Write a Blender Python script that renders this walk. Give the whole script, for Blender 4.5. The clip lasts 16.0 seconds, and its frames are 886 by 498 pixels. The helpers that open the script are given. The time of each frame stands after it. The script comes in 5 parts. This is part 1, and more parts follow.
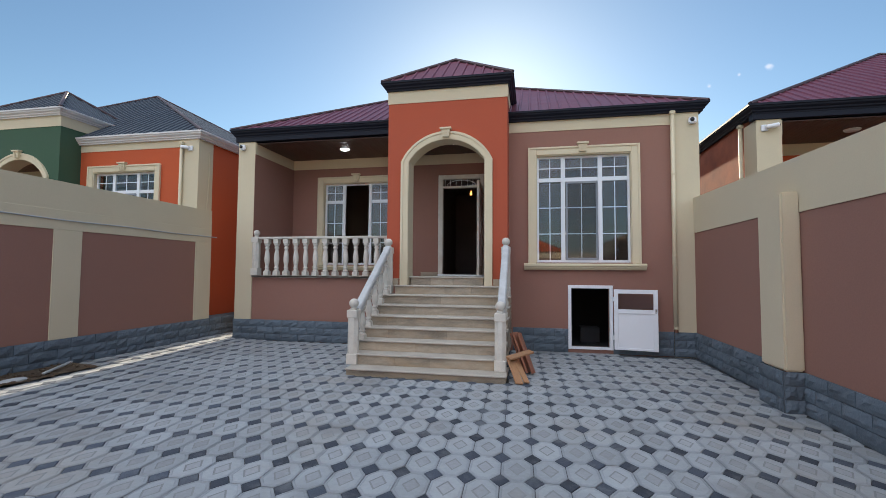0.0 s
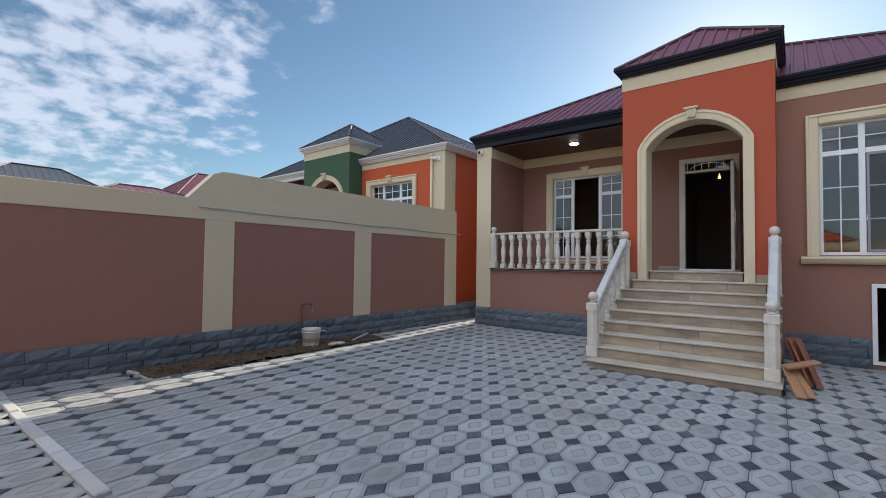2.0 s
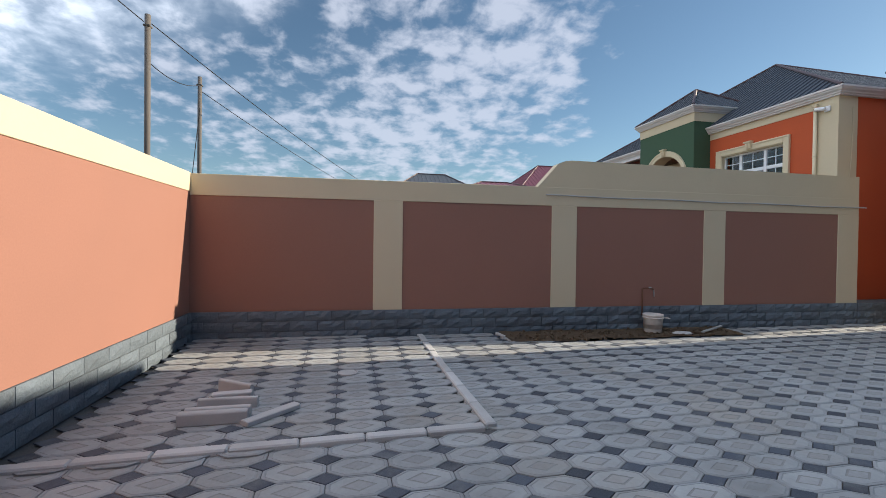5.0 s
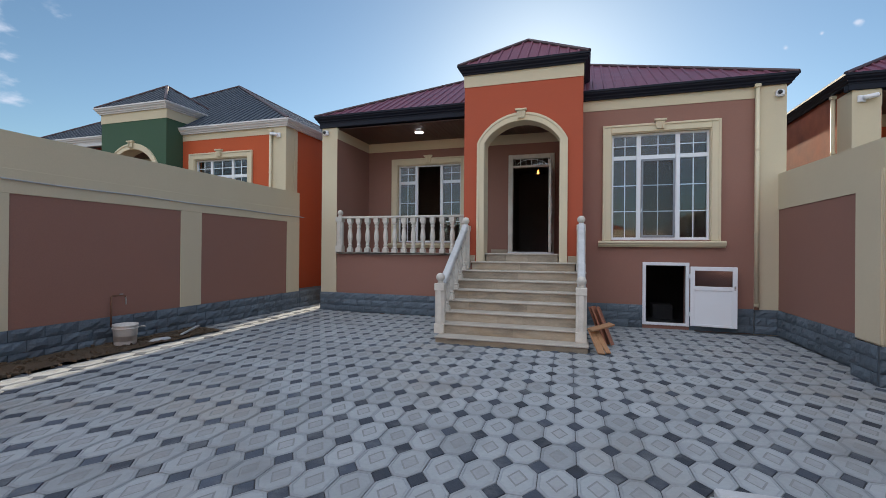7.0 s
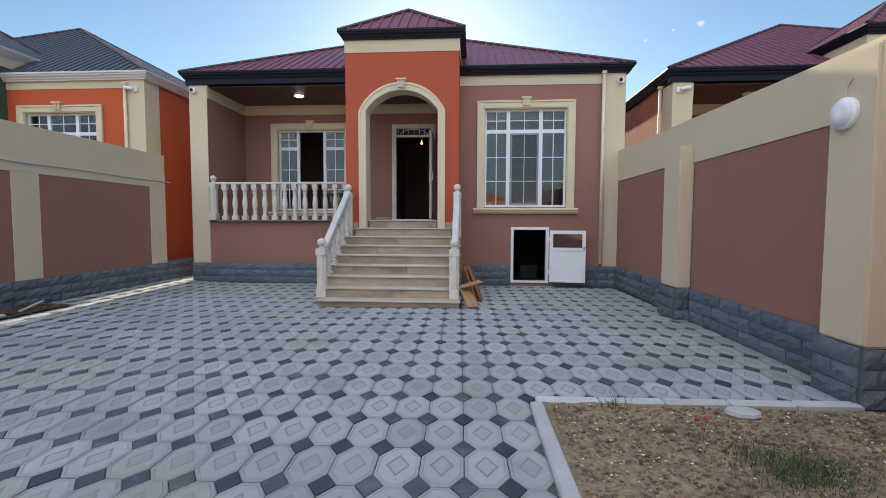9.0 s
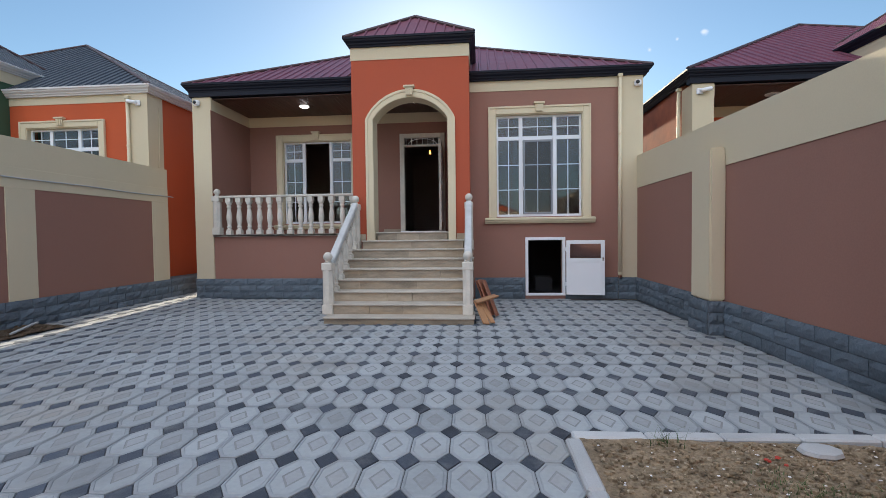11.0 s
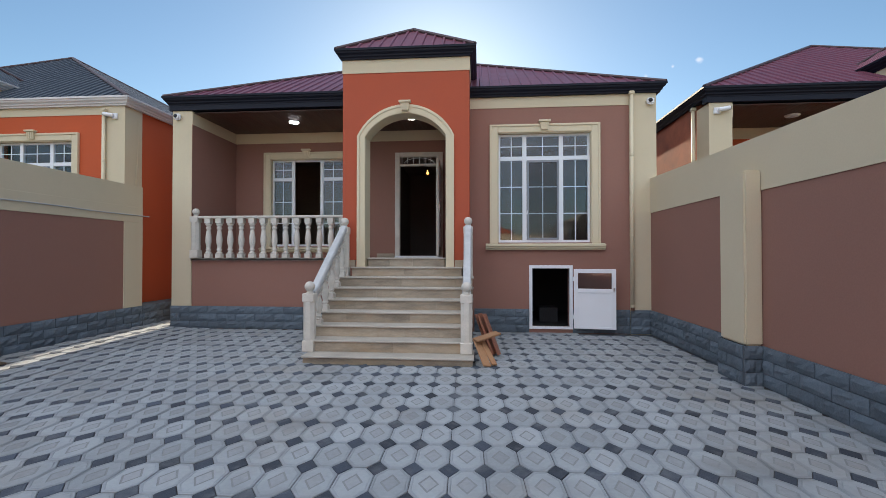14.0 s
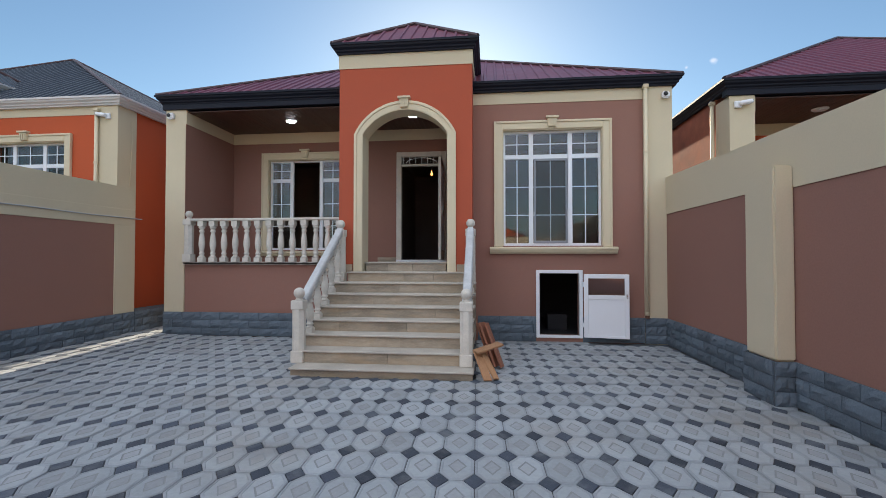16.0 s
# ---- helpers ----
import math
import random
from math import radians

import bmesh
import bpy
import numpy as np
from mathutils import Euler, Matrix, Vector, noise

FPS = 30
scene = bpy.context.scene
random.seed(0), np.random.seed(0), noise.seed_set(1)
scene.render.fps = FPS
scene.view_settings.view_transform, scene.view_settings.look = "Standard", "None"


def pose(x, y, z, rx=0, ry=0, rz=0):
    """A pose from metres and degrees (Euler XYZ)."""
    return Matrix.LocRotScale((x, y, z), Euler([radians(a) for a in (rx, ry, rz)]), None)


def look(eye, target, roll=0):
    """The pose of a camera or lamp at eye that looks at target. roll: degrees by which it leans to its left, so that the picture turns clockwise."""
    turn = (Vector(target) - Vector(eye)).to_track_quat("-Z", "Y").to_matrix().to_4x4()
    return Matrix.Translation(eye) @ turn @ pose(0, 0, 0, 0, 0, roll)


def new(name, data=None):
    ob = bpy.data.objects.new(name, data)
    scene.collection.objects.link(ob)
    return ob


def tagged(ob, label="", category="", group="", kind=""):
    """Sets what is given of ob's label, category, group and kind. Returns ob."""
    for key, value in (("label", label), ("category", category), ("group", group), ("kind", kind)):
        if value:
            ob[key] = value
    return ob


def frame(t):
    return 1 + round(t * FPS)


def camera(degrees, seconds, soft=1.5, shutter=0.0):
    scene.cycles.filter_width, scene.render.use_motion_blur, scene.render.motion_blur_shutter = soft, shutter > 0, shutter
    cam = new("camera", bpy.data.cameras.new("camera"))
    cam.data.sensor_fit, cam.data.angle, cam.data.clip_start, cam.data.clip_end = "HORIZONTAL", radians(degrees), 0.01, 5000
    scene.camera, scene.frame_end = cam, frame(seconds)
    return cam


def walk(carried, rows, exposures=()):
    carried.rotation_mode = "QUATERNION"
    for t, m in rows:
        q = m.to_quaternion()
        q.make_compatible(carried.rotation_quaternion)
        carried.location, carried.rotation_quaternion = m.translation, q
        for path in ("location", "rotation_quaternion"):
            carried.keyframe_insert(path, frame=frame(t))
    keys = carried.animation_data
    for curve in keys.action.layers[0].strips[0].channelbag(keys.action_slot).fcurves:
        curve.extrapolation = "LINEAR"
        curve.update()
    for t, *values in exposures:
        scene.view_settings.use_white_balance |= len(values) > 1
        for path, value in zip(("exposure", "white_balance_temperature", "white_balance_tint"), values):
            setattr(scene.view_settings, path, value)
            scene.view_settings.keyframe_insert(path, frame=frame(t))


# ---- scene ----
cam = camera(89.7, 16.0, soft=0.8)
PATH = [
    (0, (0.075, 0.016, 1.533), (-0.318, 1.975, 1.636), 0.4),
    (0.5, (0.075, -0.098, 1.538), (-0.505, 1.814, 1.63), 0.8),
    (1, (-0.004, -0.2, 1.537), (-0.786, 1.638, 1.635), 1.0),
    (1.5, (-0.083, -0.322, 1.533), (-1.066, 1.418, 1.621), 1.1),
    (2, (-0.122, -0.4, 1.53), (-1.368, 1.163, 1.594), 0.7),
    (2.5, (-0.092, -0.41, 1.551), (-1.636, 0.86, 1.599), 0.7),
    (3, (-0.063, -0.386, 1.534), (-1.844, 0.523, 1.568), 0.7),
    (3.2, (-0.021, -0.398, 1.522), (-1.875, 0.351, 1.545), 0.8),
    (4.25, (-0.09, -0.47, 1.512), (-2.085, -0.33, 1.50), 0.8),
    (5.3, (-0.165, -0.57, 1.50), (-2.071, 0.035, 1.472), 0.8),
    (5.5, (-0.182, -0.558, 1.498), (-2.017, 0.237, 1.475), 0.8),
    (6, (-0.271, -0.486, 1.501), (-1.824, 0.774, 1.496), 0.6),
    (6.5, (-0.348, -0.514, 1.5), (-1.42, 1.174, 1.523), 0.6),
    (7, (-0.355, -0.564, 1.488), (-0.958, 1.343, 1.495), 0.5),
    (7.5, (-0.312, -0.597, 1.465), (-0.604, 1.381, 1.435), 0.6),
    (8, (-0.22, -0.656, 1.433), (-0.359, 1.339, 1.386), 0.5),
    (8.5, (-0.112, -0.778, 1.389), (-0.211, 1.218, 1.303), 0.6),
    (9, (-0.066, -0.861, 1.372), (-0.202, 1.131, 1.257), 0.2),
    (11.5, (-0.182, -0.307, 1.368), (-0.356, 1.685, 1.33), -0.7),
    (12, (-0.106, -0.179, 1.372), (-0.302, 1.811, 1.353), -0.5),
    (12.5, (-0.095, -0.082, 1.357), (-0.33, 1.904, 1.337), -0.2),
    (13, (-0.138, 0.068, 1.382), (-0.378, 2.053, 1.385), 0.2),
    (13.5, (-0.205, 0.187, 1.411), (-0.417, 2.175, 1.426), 0.2),
    (14, (-0.202, 0.303, 1.488), (-0.365, 2.296, 1.516), 0.0),
    (14.5, (-0.15, 0.439, 1.542), (-0.319, 2.431, 1.597), -0.3),
    (15, (-0.083, 0.537, 1.559), (-0.284, 2.525, 1.646), -0.2),
    (15.5, (-0.057, 0.619, 1.525), (-0.275, 2.605, 1.607), -0.1),
    (16, (-0.065, 0.771, 1.506), (-0.278, 2.759, 1.548), -0.0),
]
rows_ = [(t, look(e, g, r)) for t, e, g, r in PATH]
walk(cam, rows_, exposures=[(0.0, 1.3, 6500, 10), (1.5, 1.17, 6500, 10), (2.0, 1.16, 6500, 10), (3.0, 1.10, 6500, 10), (5.5, 1.0, 6500, 10), (6.5, 1.03, 6500, 10), (7.0, 1.11, 6500, 10), (8.0, 1.30, 6500, 10), (9.0, 1.37, 6500, 10), (12.5, 1.33, 6500, 10), (16.0, 1.29, 6500, 10)])

# ---------------------------------------------------------------- world and sun
SUN_ELEV, SUN_LEFT = radians(21.5), radians(5.0)
world = bpy.data.worlds.new("sky")
scene.world = world
world.use_nodes = True
wt = world.node_tree
wt.nodes.clear()


def wn(kind, **values):
    node = wt.nodes.new(kind)
    for key, value in values.items():
        node.inputs[key].default_value = value
    return node


sky = wt.nodes.new("ShaderNodeTexSky")
sky.sky_type = "NISHITA"
sky.sun_disc = False
sky.sun_elevation = SUN_ELEV
sky.sun_rotation = -SUN_LEFT
sky.air_density, sky.dust_density, sky.ozone_density = 1.0, 0.25, 1.0
coord = wt.nodes.new("ShaderNodeTexCoord")
sep = wt.nodes.new("ShaderNodeSeparateXYZ")
wt.links.new(coord.outputs["Generated"], sep.inputs[0])


def wmath(op, a, b=0.0, clamp=False):
    node = wt.nodes.new("ShaderNodeMath")
    node.operation, node.use_clamp = op, clamp
    for i, v in enumerate((a, b)):
        if isinstance(v, (int, float)):
            node.inputs[i].default_value = v
        else:
            wt.links.new(v, node.inputs[i])
    return node.outputs[0]


# clouds on a flat layer high above: direction divided by its height
zz = wmath("MAXIMUM", sep.outputs[2], 0.03)
zz = wmath("ADD", zz, 0.22)
cx, cy = wmath("DIVIDE", sep.outputs[0], zz), wmath("DIVIDE", sep.outputs[1], zz)
comb = wt.nodes.new("ShaderNodeCombineXYZ")
wt.links.new(cx, comb.inputs[0])
wt.links.new(cy, comb.inputs[1])
big = wn("ShaderNodeTexNoise", Scale=1.1, Detail=3.0, Roughness=0.5)
small = wn("ShaderNodeTexNoise", Scale=8.6, Detail=7.0, Roughness=0.55, Distortion=0.15)
wt.links.new(comb.outputs[0], big.inputs["Vector"])
wt.links.new(comb.outputs[0], small.inputs["Vector"])
# the bank of cloud fills the south-western half of the sky, with a ragged edge
side = wmath("ADD", wmath("MULTIPLY", sep.outputs[0], -0.485), wmath("MULTIPLY", sep.outputs[1], -0.875))
ragged = wmath("ADD", side, wmath("MULTIPLY", wmath("SUBTRACT", big.outputs[0], 0.5), 0.55))
bank = wmath("MULTIPLY", wmath("ADD", ragged, 0.15), 4.0, True)
amount = wmath("ADD", wmath("MULTIPLY", small.outputs[0], 1.0), wmath("MULTIPLY", big.outputs[0], 0.5))
amount = wmath("ADD", amount, wmath("MULTIPLY", bank, 0.47))
amount = wmath("SUBTRACT", amount, wmath("MULTIPLY", wmath("MULTIPLY", wmath("SUBTRACT", side, 0.38), 2.5, True), 0.10))
# three small wisps to the north-east
for wx, wy, wz, wr in ((0.3998, 0.8442, 0.3571, 0.016), (0.3201, 0.8825, 0.3445, 0.014), (0.3617, 0.8627, 0.3535, 0.01)):
    away = wt.nodes.new("ShaderNodeVectorMath")
    away.operation = "DISTANCE"
    wt.links.new(coord.outputs["Generated"], away.inputs[0])
    away.inputs[1].default_value = (wx, wy, wz)
    wisp = wmath("SUBTRACT", 1.0, wmath("DIVIDE", away.outputs["Value"], wr), True)
    amount = wmath("ADD", amount, wmath("MULTIPLY", wisp, 0.66))
ramp = wt.nodes.new("ShaderNodeMapRange")
ramp.inputs["From Min"].default_value, ramp.inputs["From Max"].default_value = 1.08, 1.36
ramp.interpolation_type = "SMOOTHSTEP"
wt.links.new(amount, ramp.inputs["Value"])
cover = wmath("MULTIPLY", ramp.outputs[0], 0.78)
mix = wt.nodes.new("ShaderNodeMix")
mix.data_type = "RGBA"
wt.links.new(cover, mix.inputs[0])
tint = wt.nodes.new("ShaderNodeMix")
tint.data_type, tint.blend_type = "RGBA", "MULTIPLY"
tint.inputs[0].default_value = 1.0
tint.inputs[7].default_value = (0.86, 1.015, 1.08, 1)
wt.links.new(sky.outputs[0], tint.inputs[6])
wt.links.new(tint.outputs[2], mix.inputs[6])
mix.inputs[7].default_value = (6.5, 7.1, 8.5, 1)
# fill light: high bright cloud added overhead and away from the sun, unseen
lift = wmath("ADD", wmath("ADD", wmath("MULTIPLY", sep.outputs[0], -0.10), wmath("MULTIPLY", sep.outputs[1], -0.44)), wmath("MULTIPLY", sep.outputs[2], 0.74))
fill_veil = wt.nodes.new("ShaderNodeMapRange")
fill_veil.interpolation_type = "SMOOTHERSTEP"
fill_veil.inputs["From Min"].default_value, fill_veil.inputs["From Max"].default_value = 0.44, 0.66
wt.links.new(lift, fill_veil.inputs["Value"])
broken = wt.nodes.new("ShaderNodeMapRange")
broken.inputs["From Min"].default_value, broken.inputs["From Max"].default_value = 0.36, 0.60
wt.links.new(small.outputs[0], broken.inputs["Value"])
fill_amount = wmath("MULTIPLY", fill_veil.outputs[0], wmath("ADD", wmath("MULTIPLY", broken.outputs[0], 0.95), 0.40))
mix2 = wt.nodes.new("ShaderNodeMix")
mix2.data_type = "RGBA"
wt.links.new(fill_amount, mix2.inputs[0])
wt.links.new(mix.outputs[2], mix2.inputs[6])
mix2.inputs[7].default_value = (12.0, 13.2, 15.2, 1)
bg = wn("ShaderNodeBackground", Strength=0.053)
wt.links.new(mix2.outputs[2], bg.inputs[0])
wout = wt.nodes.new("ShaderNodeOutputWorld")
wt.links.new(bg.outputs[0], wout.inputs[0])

sun_data = bpy.data.lights.new("sun", "SUN")
sun_data.energy, sun_data.angle, sun_data.color = 4.4, radians(0.53), (1.0, 0.85, 0.65)
sun = new("sun", sun_data)
to_sun = Vector((-math.sin(SUN_LEFT) * math.cos(SUN_ELEV), math.cos(SUN_LEFT) * math.cos(SUN_ELEV), math.sin(SUN_ELEV)))
sun.matrix_world = look(to_sun * 60, (0, 0, 0))


# ---------------------------------------------------------------- materials
def material(name, colour, rough=0.7, metal=0.0, grain=0.06, grain_scale=60.0, stain=0.10, stain_scale=1.2,
             bump=0.15, bump_scale=140.0, depth=0.004, spec=0.5, each=0.0, island=0.0, stretch=(1, 1, 1), dark=None, dust=None):
    """Paint, stone or metal: colour varied at two scales, with a fine relief."""
    m = bpy.data.materials.new(name)
    m.use_nodes = True
    nt = m.node_tree
    b = nt.nodes["Principled BSDF"]
    b.inputs["Roughness"].default_value, b.inputs["Metallic"].default_value = rough, metal
    b.inputs["Specular IOR Level"].default_value = spec
    geo = nt.nodes.new("ShaderNodeTexCoord")
    mp = nt.nodes.new("ShaderNodeMapping")
    mp.inputs["Scale"].default_value = stretch
    gp = nt.nodes.new("ShaderNodeNewGeometry")
    nt.links.new(gp.outputs["Position"], mp.inputs[0])

    def noise_tex(scale, detail, rough_):
        n = nt.nodes.new("ShaderNodeTexNoise")
        n.inputs["Scale"].default_value, n.inputs["Detail"].default_value, n.inputs["Roughness"].default_value = scale, detail, rough_
        nt.links.new(mp.outputs[0], n.inputs["Vector"])
        return n.outputs[0]

    def arith(op, a, c):
        n = nt.nodes.new("ShaderNodeMath")
        n.operation = op
        for i, v in enumerate((a, c)):
            if isinstance(v, (int, float)):
                n.inputs[i].default_value = v
            else:
                nt.links.new(v, n.inputs[i])
        return n.outputs[0]

    fine, wide = noise_tex(grain_scale, 3.0, 0.6), noise_tex(stain_scale, 5.0, 0.62)
    level = arith("ADD", arith("MULTIPLY", arith("SUBTRACT", fine, 0.5), grain * 4), arith("MULTIPLY", arith("SUBTRACT", wide, 0.5), stain * 4))
    level = arith("ADD", level, 1.0)
    if each:
        oi = nt.nodes.new("ShaderNodeObjectInfo")
        level = arith("ADD", level, arith("MULTIPLY", arith("SUBTRACT", oi.outputs["Random"], 0.5), each * 2))
    if island:
        level = arith("ADD", level, arith("MULTIPLY", arith("SUBTRACT", gp.outputs["Random Per Island"], 0.5), island * 2))
    mx = nt.nodes.new("ShaderNodeMix")
    mx.data_type, mx.blend_type = "RGBA", "MULTIPLY"
    mx.inputs[0].default_value = 1.0
    mx.inputs[6].default_value = (*colour, 1)
    nt.links.new(level, mx.inputs[7])
    col = mx.outputs[2]
    if dark:
        spots = nt.nodes.new("ShaderNodeMapRange")
        spots.inputs["From Min"].default_value, spots.inputs["From Max"].default_value = 0.565, 0.69
        nt.links.new(noise_tex(stain_scale * 0.55, 4.0, 0.55), spots.inputs["Value"])
        m2 = nt.nodes.new("ShaderNodeMix")
        m2.data_type = "RGBA"
        nt.links.new(arith("MULTIPLY", spots.outputs[0], dark[3]), m2.inputs[0])
        nt.links.new(col, m2.inputs[6])
        m2.inputs[7].default_value = (*dark[:3], 1)
        col = m2.outputs[2]
    if dust:
        film = nt.nodes.new("ShaderNodeMapRange")
        film.inputs["From Min"].default_value, film.inputs["From Max"].default_value = 0.50, 0.68
        nt.links.new(noise_tex(stain_scale * 0.38, 6.0, 0.65), film.inputs["Value"])
        m3 = nt.nodes.new("ShaderNodeMix")
        m3.data_type = "RGBA"
        nt.links.new(arith("MULTIPLY", film.outputs[0], dust[3]), m3.inputs[0])
        nt.links.new(col, m3.inputs[6])
        m3.inputs[7].default_value = (*dust[:3], 1)
        col = m3.outputs[2]
    nt.links.new(col, b.inputs["Base Color"])
    nt.links.new(arith("ADD", arith("MULTIPLY", arith("SUBTRACT", wide, 0.5), 0.25), rough), b.inputs["Roughness"])
    if bump:
        bp = nt.nodes.new("ShaderNodeBump")
        bp.inputs["Strength"].default_value, bp.inputs["Distance"].default_value = bump, depth
        nt.links.new(noise_tex(bump_scale, 4.0, 0.6), bp.inputs["Height"])
        nt.links.new(bp.outputs[0], b.inputs["Normal"])
    return m


def glass_material():
    m = bpy.data.materials.new("window_glass")
    m.use_nodes = True
    b = m.node_tree.nodes["Principled BSDF"]
    b.inputs["Base Color"].default_value = (0.80, 0.86, 0.92, 1)
    b.inputs["Roughness"].default_value = 0.012
    b.inputs["Transmission Weight"].default_value = 1.0
    b.inputs["IOR"].default_value = 1.52
    return m


def mesh_material():
    """Fine dark netting that lets most of the light through."""
    m = bpy.data.materials.new("insect_mesh")
    m.use_nodes = True
    b = m.node_tree.nodes["Principled BSDF"]
    b.inputs["Base Color"].default_value = (0.06, 0.062, 0.07, 1)
    b.inputs["Roughness"].default_value = 0.7
    b.inputs["Alpha"].default_value = 0.17
    return m


def glow_material(name, colour, strength):
    m = bpy.data.materials.new(name)
    m.use_nodes = True
    b = m.node_tree.nodes["Principled BSDF"]
    b.inputs["Base Color"].default_value = (0.85, 0.85, 0.85, 1)
    b.inputs["Emission Color"].default_value = (*colour, 1)
    b.inputs["Emission Strength"].default_value = strength
    return m


MAUVE = material("mauve_plaster", (0.285, 0.142, 0.108), 0.88, grain=0.05, stain=0.05, stain_scale=0.7, bump=0.35, bump_scale=190)
CREAM = material("cream_paint", (0.60, 0.515, 0.365), 0.85, grain=0.03, stain=0.04, stain_scale=0.8, bump=0.3, bump_scale=190)
CREAM_TRIM = material("cream_moulding", (0.64, 0.55, 0.385), 0.6, grain=0.02, stain=0.04, stain_scale=2.0, bump=0.1)
ORANGE = material("terracotta_plaster", (0.42, 0.085, 0.040), 0.88, grain=0.05, stain=0.05, stain_scale=0.7, bump=0.35, bump_scale=190)
BRICK_RED = material("bright_orange_plaster", (0.50, 0.090, 0.028), 0.85, grain=0.04, stain=0.05, bump=0.3)
BRICK_BARE = material("blotched_orange_render", (0.40, 0.135, 0.075), 0.9, grain=0.08, stain=0.26, stain_scale=2.2, bump=0.5, bump_scale=60, dark=(0.20, 0.085, 0.06, 0.5))
GREEN = material("green_plaster", (0.045, 0.095, 0.055), 0.85, grain=0.04, stain=0.06, bump=0.3)
ROOF_RED = material("maroon_sheet_metal", (0.17, 0.042, 0.066), 0.42, 0.25, grain=0.03, stain=0.08, stain_scale=1.5, bump=0.06)
ROOF_GREY = material("anthracite_sheet_metal", (0.040, 0.050, 0.066), 0.42, 0.25, grain=0.03, stain=0.08, bump=0.06)
NAVY = material("dark_navy_fascia", (0.006, 0.008, 0.018), 0.58, 0.0, spec=0.25, grain=0.04, stain=0.12, stain_scale=3, bump=0.08, stretch=(0.3, 1, 4))
CAP = material("dark_ridge_flashing", (0.075, 0.045, 0.05), 0.5, 0.2, grain=0.05, stain=0.1, bump=0.05)
WHITE_EAVE = material("white_fascia", (0.62, 0.60, 0.60), 0.5, grain=0.02, stain=0.06, bump=0.05)
SOFFIT = material("brown_soffit_boards", (0.070, 0.026, 0.018), 0.45, grain=0.10, grain_scale=18, stain=0.12, island=0.18, stretch=(6, 0.6, 1), bump=0.15)
PLINTH = material("blue_grey_split_stone", (0.115, 0.147, 0.180), 0.8, grain=0.12, grain_scale=45, stain=0.14, stain_scale=3, each=0.16, island=0.16, bump=0.9, bump_scale=38, depth=0.012)
MORTAR = material("grey_mortar", (0.080, 0.095, 0.110), 0.9, grain=0.1, stain=0.1, bump=0.5, bump_scale=90)
PAVER = material("light_concrete_paver", (0.305, 0.329, 0.347), 0.78, grain=0.07, grain_scale=28, stain=0.12, stain_scale=1.6, each=0.11, island=0.11, bump=0.3, bump_scale=220, dust=(0.27, 0.24, 0.20, 0.5), dark=(0.17, 0.18, 0.19, 0.6))
PAVER_RIM = material("worn_paver_margin", (0.268, 0.291, 0.310), 0.8, grain=0.08, grain_scale=28, stain=0.14, stain_scale=1.6, each=0.11, island=0.11, bump=0.3, bump_scale=220, dust=(0.25, 0.22, 0.18, 0.5), dark=(0.15, 0.16, 0.17, 0.6))
PAVER_HEART = material("dusty_paver_diamond", (0.282, 0.299, 0.311), 0.85, grain=0.09, grain_scale=28, stain=0.14, stain_scale=1.6, each=0.13, island=0.13, bump=0.3, bump_scale=220, dust=(0.27, 0.235, 0.19, 0.5), dark=(0.15, 0.155, 0.16, 0.5))
PAVER_DARK = material("slate_blue_inset", (0.040, 0.050, 0.068), 0.75, grain=0.16, grain_scale=60, stain=0.22, stain_scale=7.0, each=0.4, island=0.4, bump=0.4, bump_scale=200, dust=(0.17, 0.18, 0.19, 0.6))
BED = material("dusty_sand_joint", (0.085, 0.085, 0.088), 0.95, grain=0.15, stain=0.2, bump=0.6, bump_scale=160)
KERB = material("concrete_kerb", (0.43, 0.44, 0.45), 0.8, grain=0.07, grain_scale=110, stain=0.12, stain_scale=2.2, each=0.10, bump=0.4, bump_scale=200)
DIRT = material("dry_brown_soil", (0.275, 0.205, 0.132), 0.97, grain=0.42, grain_scale=26, stain=0.34, stain_scale=3.2, island=0.3, bump=1.0, bump_scale=55, depth=0.03)
DIRT_WET = material("dark_damp_soil", (0.105, 0.070, 0.042), 0.95, grain=0.22, grain_scale=38, stain=0.25, stain_scale=2.6, bump=1.0, bump_scale=55, depth=0.03)
EARTH = material("plain_earth", (0.20, 0.16, 0.11), 0.95, stain=0.2, bump=0.5)
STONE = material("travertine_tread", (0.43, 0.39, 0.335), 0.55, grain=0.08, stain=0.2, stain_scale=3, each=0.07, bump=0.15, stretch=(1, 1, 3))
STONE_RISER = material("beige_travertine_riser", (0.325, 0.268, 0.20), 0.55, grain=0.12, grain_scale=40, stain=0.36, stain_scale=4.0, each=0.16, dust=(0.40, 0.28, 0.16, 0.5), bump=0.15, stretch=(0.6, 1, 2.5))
BALUSTER = material("carved_limestone", (0.59, 0.55, 0.485), 0.75, grain=0.07, stain=0.14, stain_scale=5, each=0.06, bump=0.25, bump_scale=160)
RAIL = material("pale_marble_rail", (0.47, 0.475, 0.475), 0.7, grain=0.08, stain=0.20, stain_scale=4, bump=0.2)
PVC = material("white_pvc", (0.78, 0.79, 0.82), 0.35, grain=0.01, stain=0.02, bump=0.02)
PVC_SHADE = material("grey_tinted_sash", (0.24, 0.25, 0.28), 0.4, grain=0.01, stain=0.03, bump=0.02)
STEEL = material("brushed_steel", (0.5, 0.5, 0.5), 0.3, 0.9, bump=0.03)
BLACK = material("black_plastic_and_dark_opening", (0.012, 0.012, 0.014), 0.4, bump=0.02)
INTERIOR = material("dim_beige_interior", (0.20, 0.14, 0.10), 0.9, bump=0.1)
